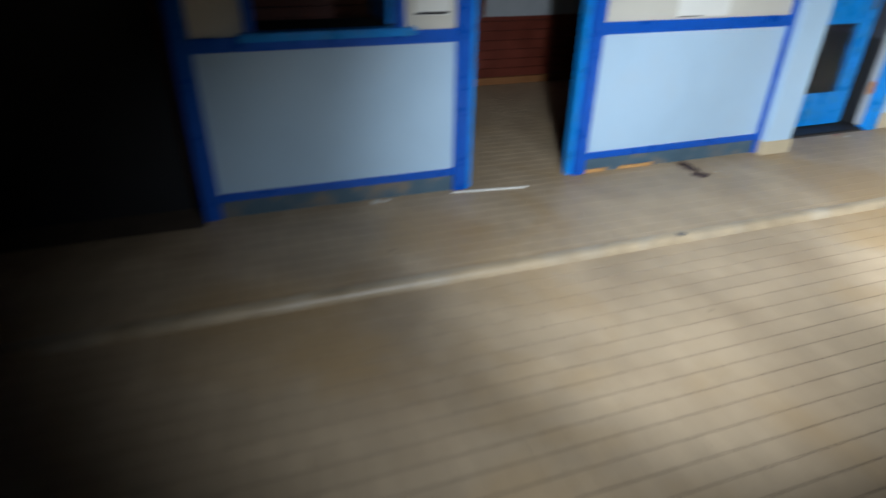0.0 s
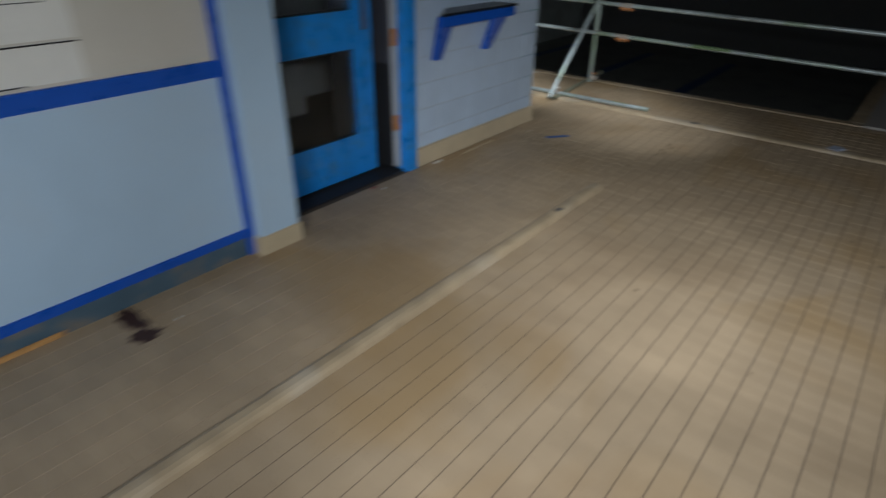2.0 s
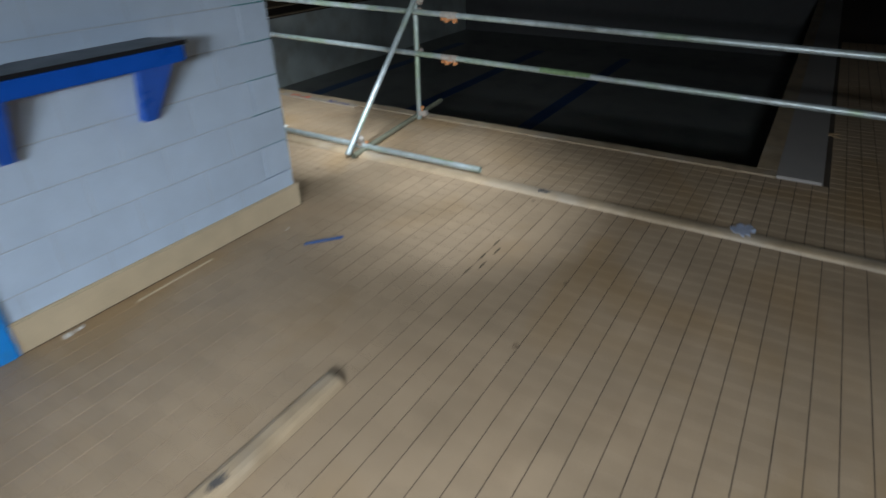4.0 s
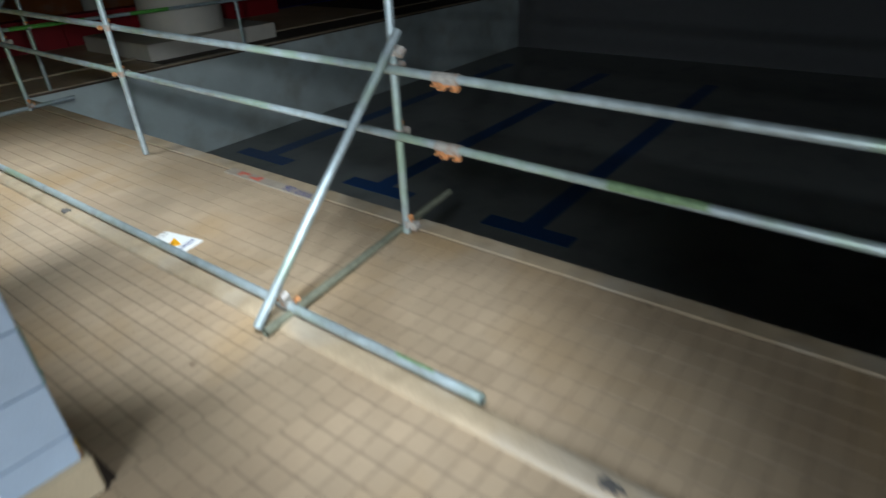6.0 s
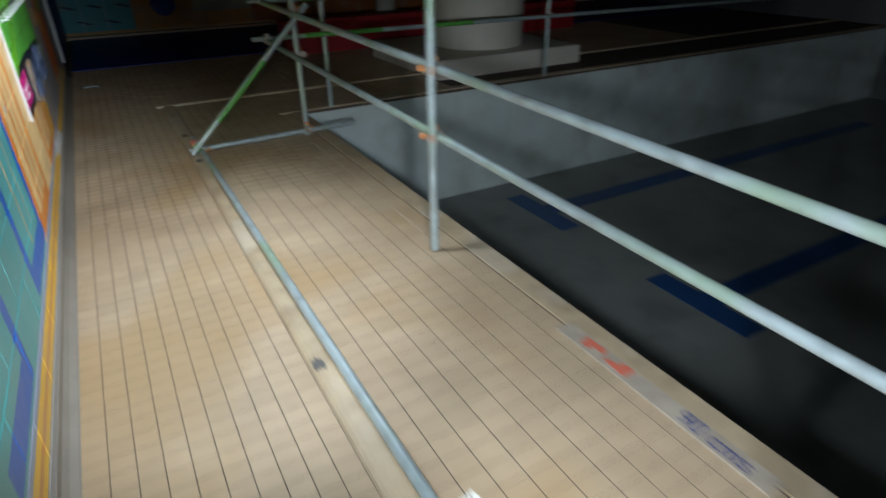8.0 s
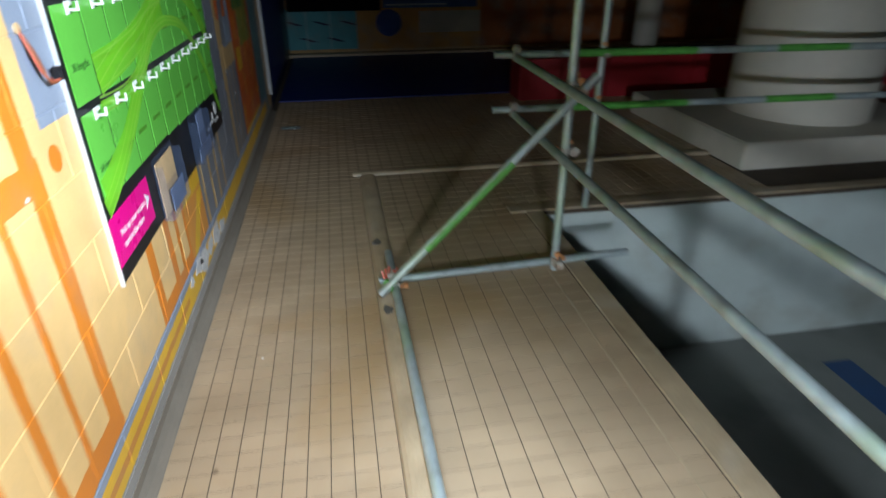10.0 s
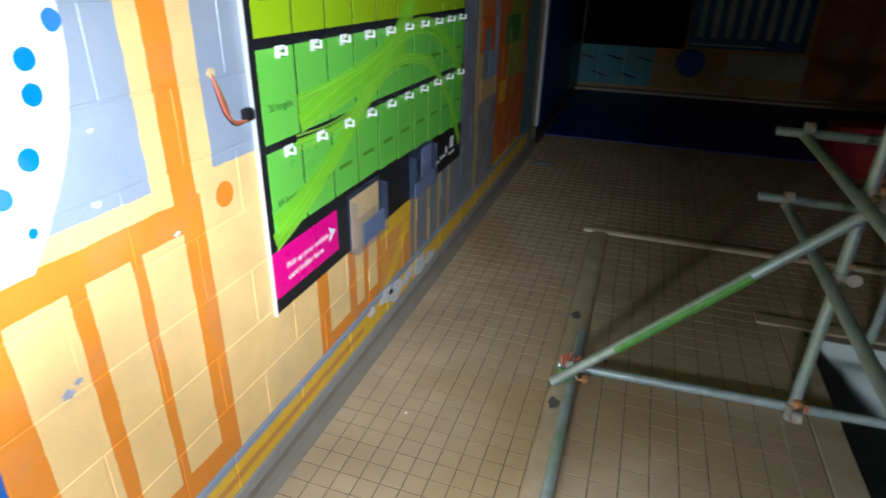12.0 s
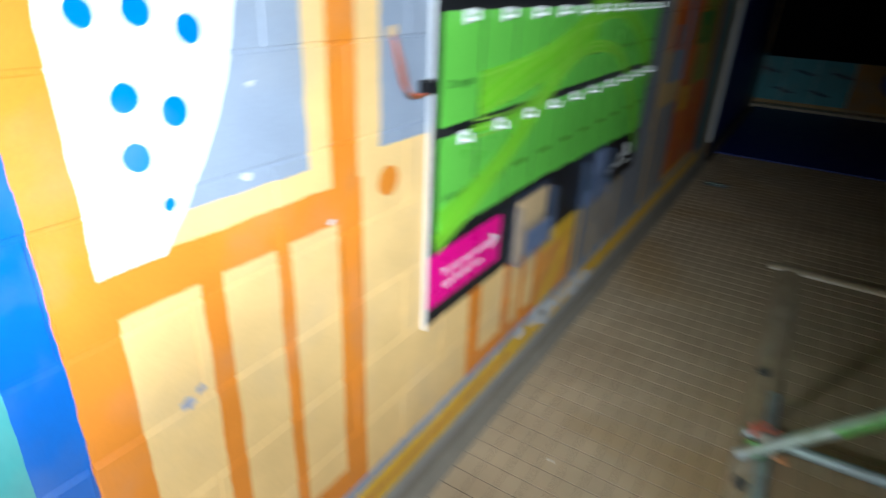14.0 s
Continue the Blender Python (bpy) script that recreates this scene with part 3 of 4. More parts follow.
# Thin plate added for a reddish-brown mark on the stile.
part("brown_mark", boxed((D1 - 0.10, DY - 0.006, 1.12), (D1 - 0.05, DY - 0.001, 1.45), 0.002), mat("mark_brown", (0.16, 0.12, 0.10), 0.45, metal=0.5, vary=0.3, scale=20), door, "thin brown plate in place of a reddish-brown mark")
fixed("door_frame_left", boxed((-3.24, 0.05, FLOOR), (D0 - 0.01, 0.26, 4.6), 0.004), M_WHITE, "white door jamb beside the pillar", "door frame")
fixed("door_header", boxed((D0 - 0.01, 0.16, 2.05), (-1.925, 0.3, 4.6)), M_WHITE, "white panel over the blue door", "door frame")
fixed("door_frame_right", boxed((-1.925, -0.03, FLOOR), (-1.81, 0.10, 2.3), 0.005), M_SKY, "bright blue door jamb at the block wall", "door frame")
leaf = tagged(thing("door_2", "dark grey door leaf with a black kick plate, folded open", "door"), kind="structure")
part("leaf", boxed((-1.975, 0.12, 0.86), (-1.93, 0.80, 2.03), 0.004), mat("dark_grey_door_paint", (0.045, 0.045, 0.055), 0.5), leaf)
part("kick_plate", boxed((-1.977, 0.12, 0.03), (-1.93, 0.80, 0.86), 0.004), M_DARK, leaf, "black kick plate")
part("stop", boxed((-1.948, 0.05, 0.03), (-1.927, 0.118, 2.03), 0.004), M_BEIGE, leaf, "pale door edge with hinges")
for z in (0.35, 1.0):
    part("hinge", boxed((-1.983, 0.04, z), (-1.935, 0.075, z + 0.12), 0.004), M_RUST, leaf, "rusty steel hinge")

# skirting of the block wall
base = fixed("baseboard", boxed((-1.81, -0.022, FLOOR), (0.02, 0.008, 0.16), 0.008), M_BASE, "cream tiled skirting at the foot of the block wall", "baseboard")
fixed("baseboard_return", boxed((-0.008, 0.008, FLOOR), (0.02, 0.3, 0.16), 0.006), M_BASE, "cream tiled skirting round the wall corner", "baseboard")

# blue wall shelf
shelf = thing("wall_shelf", "blue painted wooden shelf on two tapered brackets", "shelf")
part("top", prism(bmesh.new(), [(-1.75, -0.225), (-0.735, -0.225), (-0.78, -0.002), (-1.42, -0.002)], "z", 1.203, 1.222), M_BLACK, shelf, "black worn shelf top")
part("apron", boxed((-1.735, -0.222, 1.128), (-0.75, -0.202, 1.203), 0.006), M_BLUE, shelf)
for top, foot in (((-1.71, -1.54), (-1.60, -1.54)), ((-0.985, -0.765), (-0.935, -0.875))):
    bm = boxed((top[0], -0.201, 0.852), (top[1], -0.165, 1.202), 0.0)
    for v in bm.verts:
        if v.co.z < 1.0:  # each bracket narrows and leans back to a blunt foot against the wall
            v.co.x = foot[0] if v.co.x < (top[0] + top[1]) / 2 else foot[1]
            v.co.y = -0.06 if v.co.y < -0.18 else -0.003
    part("bracket", bm, M_BLUE, shelf)

# ---- scaffold barrier ----
R = 0.0235
scaffold = thing("scaffold_barrier", "galvanised scaffold tube barrier with rusty couplers along the pool edge", "barrier")


def tube(a, b, label="", material=None, r=R):
    return part("tube", rod(bmesh.new(), a, b, r, 18, True), material or M_STEEL, scaffold, label, smooth=True)


def coupler(p, along=(0, 1, 0), across=(0, 0, 1)):
    """A clamp round two crossing tubes: two collars, a bolt and a nut for each."""
    p, u, v = Vector(p), Vector(along).normalized(), Vector(across).normalized()
    w = u.cross(v).normalized()
    bm = bmesh.new()
    rod(bm, p - u * 0.022, p + u * 0.022, 0.0275, 12)
    q = p - w * 0.048
    rod(bm, q - v * 0.020, q + v * 0.020, 0.0275, 12)
    ob = part("coupler", bm, M_SLEEVE, scaffold, "weathered scaffold coupler")
    for c, d in ((p, v), (q, u)):
        bm = rod(bmesh.new(), c + d * 0.018 + w * 0.03, c + d * 0.068 + w * 0.03, 0.007, 6)
        rod(bm, c + d * 0.044 + w * 0.03, c + d * 0.064 + w * 0.03, 0.019, 6)
        part("bolt", bm, M_RUST, ob)
    return ob


def sleeve(p):
    """A joint where two tubes meet end to end, with its bolts hanging below."""
    p = Vector(p)
    bm = bmesh.new()
    rod(bm, p - Vector((0, 0.075, 0)), p + Vector((0, 0.08, 0)), 0.0275, 14)
    box(bm, p + Vector((-0.026, -0.078, -0.030)), p + Vector((0.014, 0.02, 0.012)), 0.006)
    ob = part("sleeve_coupler", bm, M_SLEEVE, scaffold, "weathered sleeve coupler on the rail")
    for y, deep, wide in ((-0.058, 0.058, 0.016), (-0.018, 0.042, 0.014), (0.022, 0.060, 0.018), (0.060, 0.046, 0.015)):
        bm = boxed(p + Vector((-0.024, y - wide, -deep)), p + Vector((0.008, y + wide, -0.016)), 0.006)
        rod(bm, p + Vector((-0.040, y + 0.004, -deep + 0.010)), p + Vector((0.022, y - 0.004, -deep + 0.014)), 0.007, 6)
        part("bolt", bm, M_RUST, ob, "rusty bolt")
    return ob


UP, LOW, RISE = 0.974, 0.622, 0.0185  # rail heights at y = 0 and their rise to the north
for x, y, top in ((1.998, 0.315, 1.64), (1.895, 3.16, 1.62), (1.975, 5.76, 1.56)):
    tube((x, y, 0.008), (x, y, top))
    for z in (UP, LOW):
        coupler((x, y, z + RISE * y), (0, 0, 1), (0, 1, 0))
for z in (UP, LOW):
    tube((1.975, -8.9, z - 0.18), (1.95, -0.065, z))
    tube((1.95, -0.065, z), (1.915, 6.60, z + RISE * 6.6))
    sleeve((1.95, -0.065, z))
    coupler((1.915, 6.54, z + RISE * 6.6), (0, 1, 0), (1, 0, 0))
# end run across the pool end, with green paint
for z in (1.112, 0.768):
    tube((1.78, 6.56, z), (9.9, 6.56, z - 0.06))
    tube((2.30, 6.56, z - 0.004), (3.15, 6.56, z - 0.010), "green painted stretch of tube", M_GREEN, R + 0.0012)
    tube((3.75, 6.56, z - 0.014), (4.3, 6.56, z - 0.018), "green painted stretch of tube", M_GREEN, R + 0.0012)
for x in (2.52, 5.45):
    tube((x, 6.61, 0.005), (x, 6.61, 2.0))
    for z in (1.10, 0.76):
        coupler((x, 6.61, z), (0, 0, 1), (1, 0, 0))
# feet: cross tubes, braces and the long tube on the deck
FOOT_S, HEAD_S = Vector((0.858, 0.262, 0.03)), Vector((1.99, 0.262, 1.165))
FOOT_N, HEAD_N = Vector((0.935, 5.585, 0.052)), Vector((2.085, 5.70, 1.135))
tube((0.855, 0.20, 0.028), (2.58, 0.43, 0.028), "olive grey painted cross tube", M_OLIVE)
tube((0.94, 5.765, 0.028), (2.48, 5.85, 0.028))
tube(FOOT_S, HEAD_S)
tube(FOOT_N, HEAD_N)
tube((1.046, -0.861, 0.05), (1.018, 6.06, 0.05))
coupler((1.042, 0.26, 0.062), (0, 1, 0), (1, 0, 0.3))
coupler((1.02, 5.66, 0.062), (0, 1, 0), (1, 0, 0.3))
coupler((1.998, 0.295, 0.07), (0, 0, 1), (1, 0, 0))
coupler((1.975, 5.74, 0.07), (0, 0, 1), (1, 0, 0))
coupler((1.965, 0.285, 1.07), (0, 0, 1), (1, 0, 0.9))
coupler((2.0, 5.72, 1.06), (0, 0, 1), (1, 0, 0.9))
d = HEAD_N - FOOT_N
a = FOOT_N + Vector((0.002, -0.006, -0.003))
tube(a + d * 0.22, a + d * 0.62, "green painted stretch of brace", M_GREEN, R - 0.002)
a = Vector((1.0455, -0.73, 0.051))
tube(a + Vector((0, 0.1, 0)), a + Vector((-0.001, 0.30, 0)), "green smear on the tube", M_DULLGREEN, R - 0.0008)
tube((1.9535, -1.34, 0.5990), (1.9523, -0.92, 0.6062), "green smear on the lower rail", M_DULLGREEN, R + 0.0008)
tag = thing("cable_tie_bundle", "faded red and green ties knotted round the brace foot", "cable tie")
bm = bmesh.new()
rod(bm, (0.975, 5.59, 0.095), (0.985, 5.60, 0.095), 0.034, 10)
part("green_tie", bm, M_GREEN, tag)
bm = bmesh.new()
for k in range(5):
    rod(bm, (0.965 + 0.01 * k, 5.68 + 0.008 * (k % 2), 0.09), (0.955 + 0.022 * k, 5.70 + 0.02 * (k % 3), 0.13), 0.007, 6)
part("red_tie", bm, M_INKRED, tag)

# lane marks on the pool floor
for y in (1.0, 3.24, 5.60):
    m = thing("lane_mark", "dark blue T-shaped lane mark tiled into the pool floor", "lane mark", "lane marks on the pool floor", kind="structure")
    part("bar", boxed((4.60, y - 0.55, -1.382), (4.85, y + 0.55, -1.374)), M_LANE, m)
    part("line", boxed((4.85, y - 0.125, -1.382), (12, y + 0.125, -1.374)), M_LANE, m)

# ---- end of the hall ----
fixed("floor_cover", boxed((0.06, 10.46, FLOOR), (POOL_E, END - 0.25, 0.012), 0.003), M_MAT, "dark blue floor covering before the end wall", "floor covering")
fixed("end_kerb", boxed((0.0, END - 0.25, FLOOR), (POOL_E, END, 0.05), 0.006), M_BASE, "cream kerb along the end wall", "kerb")
column = thing("column", "round cream column on a low square plinth", "column", kind="structure")
part("shaft", rod(bmesh.new(), (5.36, 8.10, 0.24), (5.36, 8.10, 4.6), 0.66, 48), M_PILLAR, column, smooth=True)
part("plinth", boxed((4.15, 7.12, FLOOR), (6.5, 9.2, 0.24), 0.012), M_PILLAR, column)
column2 = thing("column", "slim dark column near the end wall", "column", kind="structure")
part("shaft", rod(bmesh.new(), (5.55, 11.7, 0.0), (5.55, 11.7, 4.6), 0.19, 24), M_PILLAR, column2, smooth=True)
red = thing("red_bench", "long low red panelled bench beyond the pool end", "bench")
for k in range(5):
    part("panel", boxed((3.03 + k * 1.17, 9.98, 0.0), (3.03 + k * 1.17 + 1.155, 10.4, 0.50), 0.01), M_RED, red)
# A flat matt black panel stands in for the dark opening in this wall.
black = thing("dark_opening", "flat black panel in place of a dark opening in the end wall", "board")
part("panel", boxed((0.02, END - 0.04, 0.745), (1.66, END - 0.002, 2.7), 0.004), M_MATBLACK, black)
banner = thing("banner", "blue and white striped banner on the end wall", "banner")
part("cloth", boxed((1.70, END - 0.03, 0.78), (3.42, END - 0.002, 2.3), 0.003), M_LANE, banner)
for k in range(8):
    part("stripe", boxed((1.82 + k * 0.2, END - 0.036, 0.94), (1.91 + k * 0.2, END - 0.03, 2.2)), M_BEIGE, banner)
part("stripe", boxed((1.75, END - 0.036, 0.82), (2.85, END - 0.03, 0.845)), M_BEIGE, banner)
fixed("door_navy", boxed((0.004, 10.14, 0.2), (0.03, 12.6, 2.4), 0.004), M_MAT, "dark blue door in the mural wall", "door")
fixed("door_trim", boxed((0.004, 10.0, 0.2), (0.035, 10.10, 2.4), 0.004), M_BEIGE, "pale post beside the dark blue door", "trim")

# ---- lengths board ----


def words(text, size, m, material, parent, align="CENTER"):
    """Flat lettering on a thing, written in the built-in font."""
    cu = bpy.data.curves.new("lettering", "FONT")
    cu.body, cu.size, cu.align_x, cu.align_y, cu.extrude = text, size, align, "CENTER", 0.0004
    tmp = bpy.data.objects.new("lettering", cu)
    scene.collection.objects.link(tmp)
    bpy.context.view_layer.update()
    me = bpy.data.meshes.new_from_object(tmp.evaluated_get(bpy.context.evaluated_depsgraph_get()))
    bpy.data.objects.remove(tmp)
    me.materials.clear()
    me.materials.append(material)
    ob = new("lettering", me)
    ob.parent = parent
    ob.matrix_world = m
    return ob


def on_wall(x, y, z):
    """Lettering upright on the mural wall, read along +y."""
    return Matrix(((0, 0, 1, x), (1, 0, 0, y), (0, 1, 0, z), (0, 0, 0, 1)))


board = thing("lengths_board", "large lime green swimming lengths board with white hooks", "board")
BY0, BY1, BZ0, BZ1, P = 4.822, 7.0, 0.66, 2.26, 0.2135
part("backing", boxed((0.004, BY0, BZ0), (0.014, BY1, BZ1), 0.002), M_BLACK, board, "black printed backing")
part("edge_trim", boxed((0.003, BY0 - 0.007, BZ0 - 0.006), (0.018, BY0 - 0.001, BZ1), 0.001), M_ALU, board, "white metal edge trim")
ROWS = ((0.948, 1.238), (1.266, 1.556), (1.59, 1.88), (1.914, 2.2))
first = {0: ("64 lengths", "66 lengths"), 1: ("30 lengths", "32 lengths", "34 lengths", "36 lengths")}


def hook(y, z):
    bm = bmesh.new()
    box(bm, (0.0175, y - 0.016, z - 0.028), (0.022, y + 0.010, z + 0.010), 0.0015)
    rod(bm, (0.02, y - 0.004, z - 0.014), (0.052, y - 0.004, z - 0.014), 0.0045, 8)
    rod(bm, (0.052, y - 0.004, z - 0.016), (0.052, y - 0.004, z + 0.010), 0.0045, 8)
    box(bm, (0.0175, y + 0.010, z - 0.004), (0.024, y + 0.034, z + 0.010), 0.0015)
    return part("hook", bm, M_WHITEP, board, "white plastic hook")


for j, (z0, z1) in enumerate(ROWS):
    for i in range(10):
        y0 = 4.857 + i * P
        y1 = min(y0 + P - 0.012, BY1 - 0.008)
        bot = z0 - (0.009 * max(0, i - 3) if j == 0 else 0)
        bm = boxed((0.014, y0, bot), (0.0165, y1, z1), 0.0008)
        cell = part("cell", bm, M_LIME if j < 2 else M_YLIME, board)
        if j < 3:
            hook((y0 + y1) / 2 + 0.01, z1 - 0.005)
        text = first.get(j, ())
        zt = z0 + 0.11
        if i < len(text) and text[i]:
            words(text[i], 0.034, on_wall(0.0178, (y0 + y1) / 2, zt), M_INK, cell)
        elif j < 3:
            part("bar", boxed((0.0165, y0 + 0.04, zt - 0.008), (0.0172, y0 + 0.15, zt + 0.008)), M_FAINT, cell)

pink = part("panel", boxed((0.014, BY0 + 0.003, 0.718), (0.0165, 5.28, 0.896), 0.001), M_PINK, board, "magenta instruction panel")
words("Pick up your session", 0.036, on_wall(0.0175, 5.05, 0.818), M_WHITEP, pink)
words("card holder here", 0.036, on_wall(0.0175, 5.03, 0.772), M_WHITEP, pink)
part("arrow", prism(bmesh.new(), [(5.205, 0.848), (5.262, 0.816), (5.205, 0.784), (5.218, 0.816)], "x", 0.0166, 0.0176), M_WHITEP, pink)
for y, z, w, h in ((6.50, 0.735, 0.06, 0.012), (6.58, 0.745, 0.10, 0.014), (6.68, 0.76, 0.03, 0.04), (6.74, 0.73, 0.12, 0.014), (6.77, 0.77, 0.07, 0.07)):
    part("logo", boxed((0.014, y, z), (0.0155, y + w, z + h)), M_WHITEP, board)


def ribbon(pts, w0, w1, x, m=None):
    """A printed swoosh: a smooth band that follows the points (y, z)."""
    bm = bmesh.new()
    dense = []
    for k in range(len(pts) - 1):
        p0, p1, p2, p3 = (Vector(pts[min(max(k + o, 0), len(pts) - 1)]) for o in (-1, 0, 1, 2))
        for s in range(8):
            t = s / 8
            dense.append(0.5 * ((2 * p1) + (p2 - p0) * t + (2 * p0 - 5 * p1 + 4 * p2 - p3) * t * t + (3 * p1 - p0 - 3 * p2 + p3) * t ** 3))
    dense.append(Vector(pts[-1]))
    prev = None
    for k, p in enumerate(dense):
        q = dense[min(k + 1, len(dense) - 1)] - dense[max(k - 1, 0)]
        nrm = Vector((-q.y, q.x)).normalized() * (w0 + (w1 - w0) * k / len(dense)) / 2
        pair = [bm.verts.new((x, *(p + nrm))), bm.verts.new((x, *(p - nrm)))]
        if prev:
            bm.faces.new((prev[0], prev[1], pair[1], pair[0]))
        prev = pair
    bmesh.ops.recalc_face_normals(bm, faces=bm.faces)
    return part("swoosh", bm, m or M_SWOOSH, board, "bright lime printed swoosh")


# broad faint bands, then bundles of thin bright lines that run along them
BEAM = [(4.85, 0.93), (5.08, 1.015), (5.34, 1.15), (5.64, 1.33), (5.85, 1.46), (6.04, 1.585), (6.15, 1.75), (6.22, 1.9)]
ARCH = [(5.06, 1.30), (5.33, 1.37), (5.60, 1.42), (5.86, 1.49), (6.10, 1.535), (6.35, 1.53), (6.60, 1.45), (6.80, 1.33), (6.97, 1.16)]
LOW_ARCH = [(5.03, 1.235), (5.30, 1.23), (5.55, 1.28), (5.80, 1.375), (6.06, 1.40), (6.38, 1.335), (6.64, 1.15), (6.80, 0.98), (6.95, 0.77)]
VEIL = [(5.06, 1.33), (5.30, 1.35), (5.55, 1.38), (5.80, 1.43), (6.02, 1.45)]
FOOT = [(4.87, 0.98), (5.0, 1.02), (5.2, 1.09), (5.42, 1.2)]
level = 0.0180
for pts, w0, w1 in ((BEAM, 0.07, 0.15), (FOOT, 0.10, 0.05), (ARCH, 0.05, 0.10), (LOW_ARCH, 0.025, 0.07), (VEIL, 0.13, 0.09)):
    ribbon(pts, w0, w1, level, M_VEIL)
    level += 0.0003
fan = random.Random(8)
for pts, count, spread, w in ((BEAM, 3, 0.06, 0.006), (ARCH, 3, 0.08, 0.006), (LOW_ARCH, 3, 0.05, 0.007), (VEIL, 2, 0.10, 0.005)):
    for k in range(count):
        o0 = spread * (k / (count - 1) - 0.5)
        o1 = o0 * fan.uniform(0.3, 1.3)
        last = len(pts) - 1
        ribbon([(y, z + o0 * (1 - i / last) + o1 * i / last) for i, (y, z) in enumerate(pts)], w * fan.uniform(0.7, 1.2), w * fan.uniform(0.9, 1.8), level)
        level += 0.00008


def holder(y0, y1, z0, z1, label, fill):
    ob = thing("leaflet_holder", label, "leaflet holder", "leaflet holders on the board")
    part("back", boxed((0.018, y0, z0), (0.021, y1, z1), 0.001), M_ACRYL, ob)
    part("front", boxed((0.060, y0, z0), (0.063, y1, z0 + 0.62 * (z1 - z0)), 0.001), M_ACRYL, ob)
    part("side", boxed((0.021, y0, z0), (0.060, y0 + 0.003, z1 - 0.03)), M_ACRYL, ob)
    part("side", boxed((0.021, y1 - 0.003, z0), (0.060, y1, z1 - 0.03)), M_ACRYL, ob)
    part("base", boxed((0.021, y0 + 0.003, z0), (0.060, y1 - 0.003, z0 + 0.004)), M_ACRYL, ob)
    for m, a, b, c, d, x in fill:
        part("leaflet", boxed((x, y0 + a * (y1 - y0), z0 + c * (z1 - z0)), (x + 0.004, y0 + b * (y1 - y0), z0 + d * (z1 - z0))), m, ob)
    return ob


holder(5.37, 5.69, 0.655, 0.925, "clear acrylic holder with tan and blue cards", ((M_CARD, 0.04, 0.90, 0.03, 0.92, 0.024), (M_LEAFLET, 0.25, 0.95, 0.04, 0.42, 0.045)))
holder(6.065, 6.40, 0.675, 0.93, "clear acrylic holder with a blue leaflet", ((M_LEAFLET, 0.05, 0.95, 0.03, 0.30, 0.045), (M_LEAFLET, 0.5, 0.95, 0.03, 0.9, 0.024)))

# loose wires on the wall
wires = thing("loose_wire", "brown wires hanging from a hole with a black connector", "wire")
for k in range(3):
    cu = bpy.data.curves.new("cable", "CURVE")
    cu.dimensions, cu.bevel_depth = "3D", 0.0035
    sp = cu.splines.new("NURBS")
    pts = ((0.004, 4.664, 1.518), (0.02 + 0.004 * k, 4.668 + 0.006 * k, 1.45), (0.025, 4.676 + 0.008 * k, 1.392 - 0.006 * k), (0.03, 4.715, 1.372 - 0.005 * k), (0.03, 4.765, 1.372))
    sp.points.add(4)
    for q, c in zip(sp.points, pts):
        q.co = (*c, 1)
    sp.use_endpoint_u, sp.order_u = True, 4
    ob = new("cable", cu)
    cu.materials.append(M_COPPER if k else M_INKRED)
    bpy.context.view_layer.update()
    me = bpy.data.meshes.new_from_object(ob.evaluated_get(bpy.context.evaluated_depsgraph_get()))
    bpy.data.objects.remove(ob)
    new("cable", me).parent = wires
part("connector", boxed((0.012, 4.757, 1.368), (0.040, 4.792, 1.405), 0.005), M_BLACK, wires, "black plastic connector")
part("socket", rod(bmesh.new(), (0.001, 4.664, 1.518), (0.008, 4.664, 1.518), 0.014, 12), M_CARD, wires)

# chips and scuffs on the mural
def chip(y, z, r, material, label, seed):
    rnd = random.Random(seed)
    pts = [(y + r * (0.5 + 0.7 * rnd.random()) * math.cos(math.tau * k / 14), z + 0.6 * r * (0.5 + 0.7 * rnd.random()) * math.sin(math.tau * k / 14)) for k in range(14)]
    return tagged(part("paint_chip", prism(bmesh.new(), pts, "x", -0.004, 0.0032), material), label, "paint chip", "chips in the mural paint")


M_CHIP = mat("bare_plaster", (0.62, 0.60, 0.58), 0.9, vary=0.2, scale=40, bump=0.6)
chip(4.05, 0.898, 0.022, M_SCUFF, "grey-blue scuff on the cream mural paint", 31)
chip(4.08, 0.912, 0.014, M_SCUFF, "grey-blue scuff on the cream mural paint", 32)
chip(4.235, 1.29, 0.013, M_CHIP, "small white chip in the mural paint", 33)
chip(4.262, 1.452, 0.010, M_CHIP, "small white chip in the mural paint", 34)
chip(4.448, 1.13, 0.012, M_CHIP, "small white chip in the mural paint", 35)
for k, (y, z, r) in enumerate(((5.78, 0.22, 0.09), (5.91, 0.19, 0.11), (6.08, 0.19, 0.10), (6.28, 0.17, 0.12), (6.46, 0.14, 0.10), (5.61, 0.22, 0.05))):
    chip(y, z, r, M_CHIP, "broken pale plaster at the foot of the mural wall", 40 + k)

